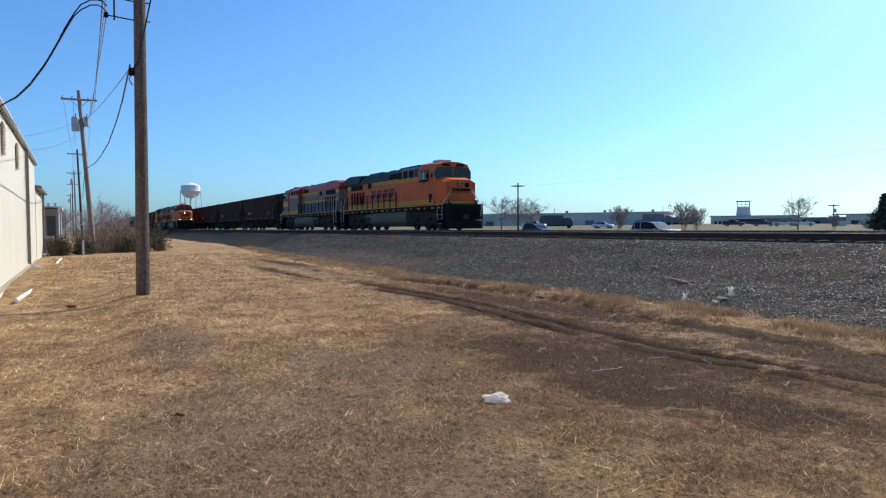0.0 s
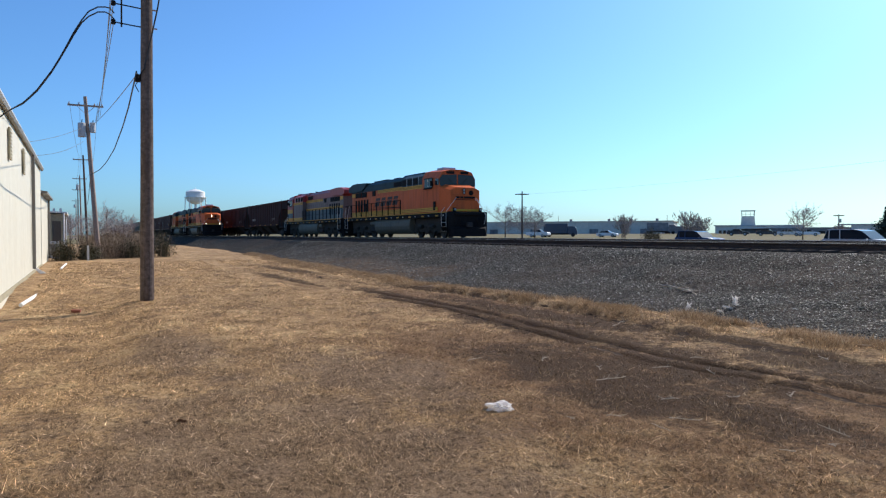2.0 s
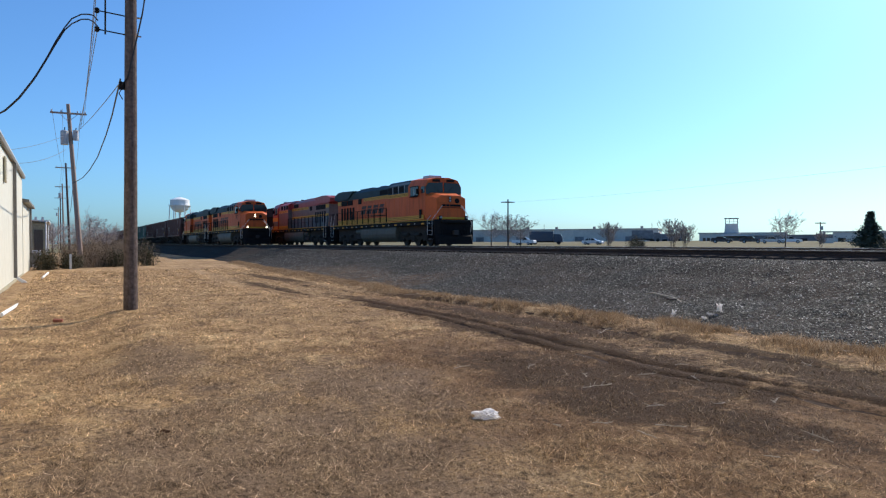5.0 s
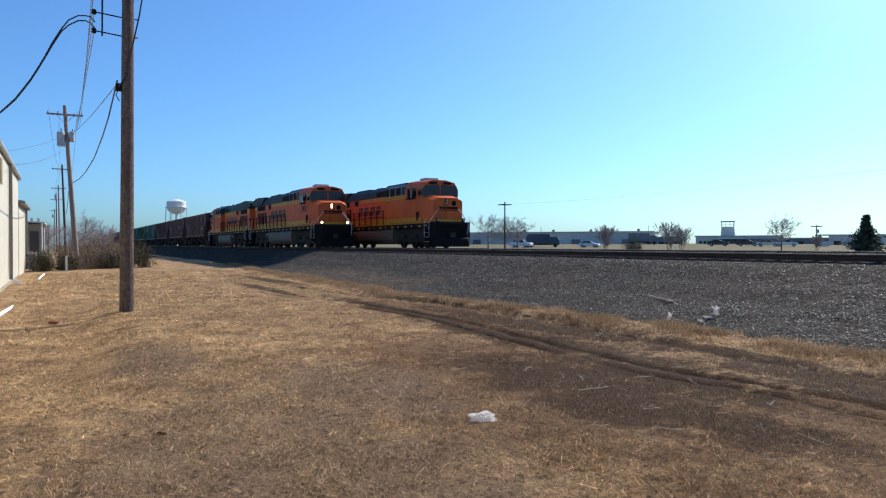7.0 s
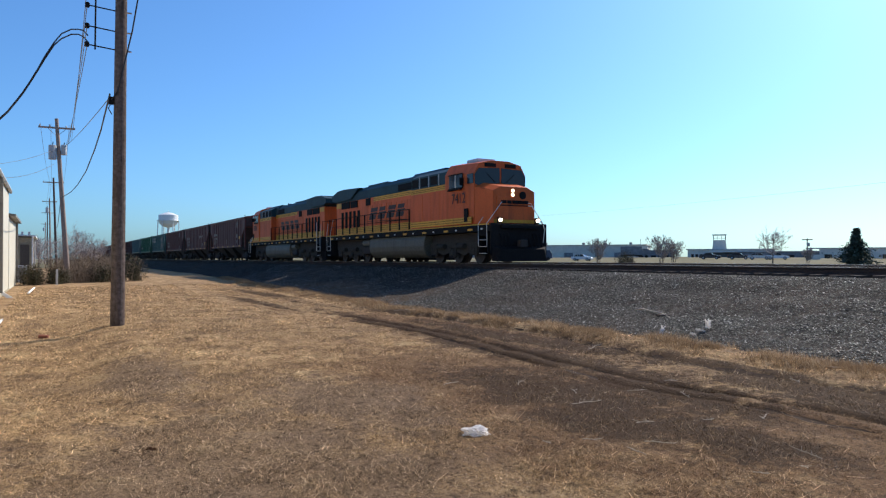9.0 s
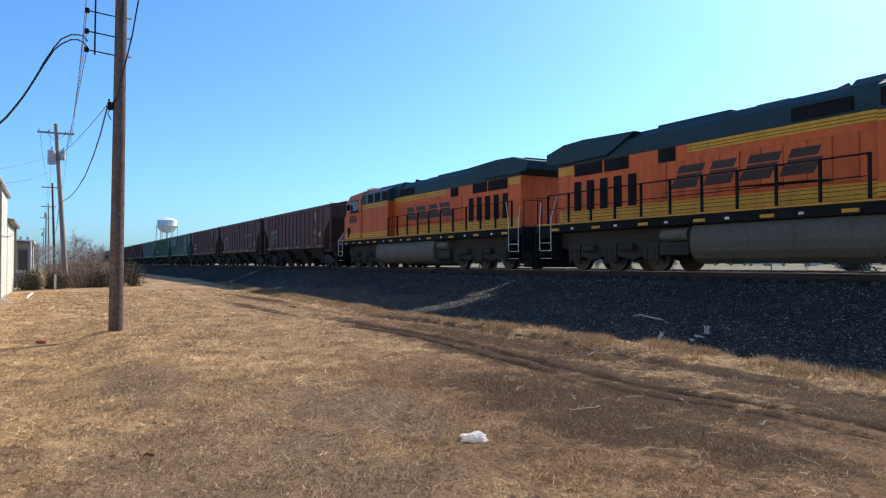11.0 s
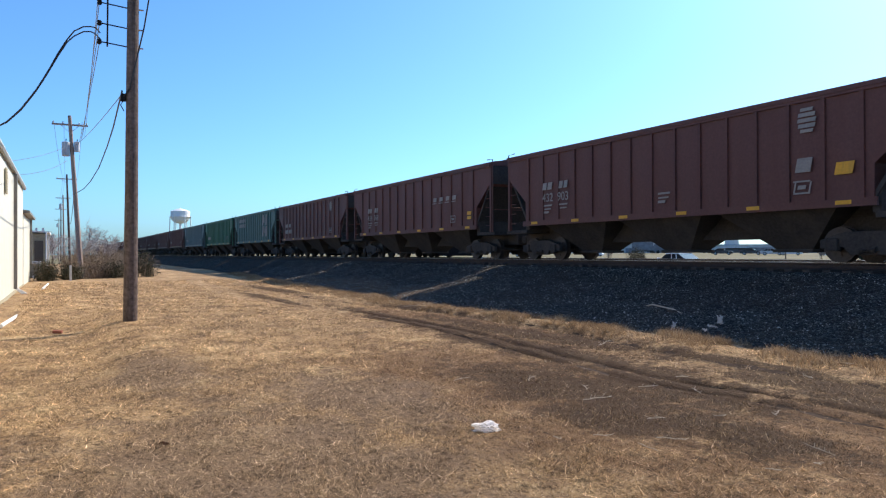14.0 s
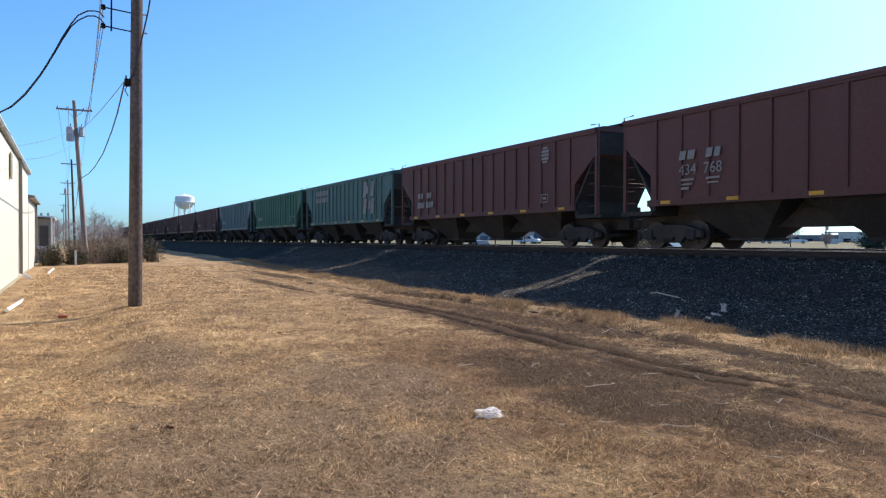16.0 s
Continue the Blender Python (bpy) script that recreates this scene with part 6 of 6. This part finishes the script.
def dry_branch(x, y, seed, size):
    rng = random.Random(seed)
    t = base("dry_branch", "pale broken twig lying on the ground", "branch", pose(x, y, 0.03, 0, 0, rng.uniform(0, 360)), "fallen twigs")
    bm = bmesh.new()
    p = Vector((-size, 0, 0.02))
    for k in range(5):
        q = p + Vector((size * 0.4, rng.uniform(-0.3, 0.3) * size, rng.uniform(-0.03, 0.1) * size))
        rod(p, q, 0.004, 0.003, 5, bm)
        rod(q, q + Vector((rng.uniform(0, 0.5), rng.choice((-1, 1)) * rng.uniform(0.15, 0.5), rng.uniform(0, 0.35))) * size, 0.0025, 0.0015, 4, bm)
        p = q
    part("stick", bm, dry_stick, t)


TWIGS = ((-5.94, 5.06, 0.16), (-6.16, 6.0, 0.1), (-5.69, 6.31, 0.09), (-5.71, 8.26, 0.12), (-3.5, 5.23, 0.1), (-4.94, 4.92, 0.12), (-4.55, 6.11, 0.07), (-6.48, 6.89, 0.07), (-7.24, 5.13, 0.1), (-6.49, 5.36, 0.08),
         (-4.73, 4.09, 0.08), (-4.22, 4.12, 0.07), (-4.39, 4.54, 0.12), (-4.84, 3.69, 0.06), (-3.38, 4.48, 0.06), (-3.31, 4.9, 0.07), (-4.77, 5.59, 0.06), (-7.65, 4.36, 0.1), (-18.69, 9.12, 0.35), (-9.4, 8.2, 0.18), (-17.5, 9.6, 0.35),
         (-11.5, 9.6, 0.2), (-8.0, 9.8, 0.22), (-19.5, 10.0, 0.3), (-7.0, 9.9, 0.25), (-6.2, 9.7, 0.22), (-13.6, 9.9, 0.3))
for k, (x, y, reach) in enumerate(TWIGS):
    dry_branch(x, y, 90 + k, reach)
dead_leaf_brown = surface("dead_leaf_brown", (0.12, 0.06, 0.035), 0.8, vary=0.3, grain=40)
leaf = bmesh.new()
grid = [[leaf.verts.new((-0.042 + 0.017 * i, v * 0.022 * math.sin(math.pi * (i + 0.4) / 5.8), 0.014 * abs(v) + 0.008 * math.sin(i * 1.3))) for v in (-1, 0, 1)] for i in range(6)]
quads = [leaf.faces.new((grid[i][j], grid[i + 1][j], grid[i + 1][j + 1], grid[i][j + 1])) for i in range(5) for j in range(2)]
bmesh.ops.solidify(leaf, geom=quads, thickness=0.002)
fallen = tagged(part("dead_leaf", leaf, dead_leaf_brown), "curled dark brown dead leaf on the turf", "leaf")
fallen.matrix_world = pose(-6.43, 0.76, ground_height(-6.43, 0.76) + 0.012, 25, 0, 70)

# ---- moving vehicles ----
silver_suv = motor_car(pose(-39, 46, 0.12), paint_silver, "suv", "silver estate car driving along the road")
dark_suv = motor_car(pose(-60, 53, 0.12), paint_blue, "suv", "dark blue estate car driving along the road")
white_sedan = motor_car(pose(0, 41.5, 0.12, 0, 0, 180), paint_white, "sedan", "white car driving along the near lane")
blue_sedan = motor_car(pose(0, 41.5, 0.12, 0, 0, 180), paint_blue, "sedan", "dark blue car driving along the near lane")


def motions():
    """The running train, its wheels, and the cars on the road."""
    places = [(0.0, -180.8), (2.0, -155.7), (4.0, -130.7), (6.5, -99.6), (9.0, -68.7), (11.5, -38.5), (14.0, -7.8), (16.0, 16.9)]
    for thing, along, way in TRAIN:
        walk(thing, [(t, pose(x + along, NEAR_TRACK, RAIL_TOP, 0, 0, 0 if way > 0 else 180)) for t, x in places])

    def place(t):
        for (a, xa), (b, xb) in zip(places, places[1:]):
            if a <= t <= b:
                return xa + (xb - xa) * (t - a) / (b - a)
        return places[-1][1]

    done = {}
    for w, r, a, sign in WHEELS:
        thing = w.parent.parent
        way = next(d for o, _, d in TRAIN if o == thing)
        key = (r, way)
        if key not in done:
            done[key] = [(k / 30, math.degrees((place(k / 30) - places[0][1]) / r) * way) for k in range(0, 481)]
        walk(w, [(t, pose(a, 0, r, 0, turn, 0)) for t, turn in done[key]])
    for thing, y, turn, rows in ((silver_suv, 46, 0, ((0, -47.4), (0.5, -41.7), (1, -37.2), (1.5, -33.0), (2, -29.0), (3, -20.8), (6, 3.0), (16, 70))),
                                 (dark_suv, 53, 0, ((0, -75.6), (0.5, -68.3), (1, -61.0), (1.5, -54.8), (2, -49.4), (2.5, -45.0), (3, -41.4), (3.5, -37.6), (4, -33.8), (6, -17.5), (16, 58))),
                                 (white_sedan, 41.5, 180, ((0, 160), (13.2, -27.0), (14, -39.5), (16, -70))),
                                 (blue_sedan, 41.5, 180, ((0, 170), (15, -31.2), (15.5, -36.1), (16, -41)))):
        walk(thing, [(t, pose(x, y, 0.12, 0, 0, turn)) for t, x in rows])


motions()
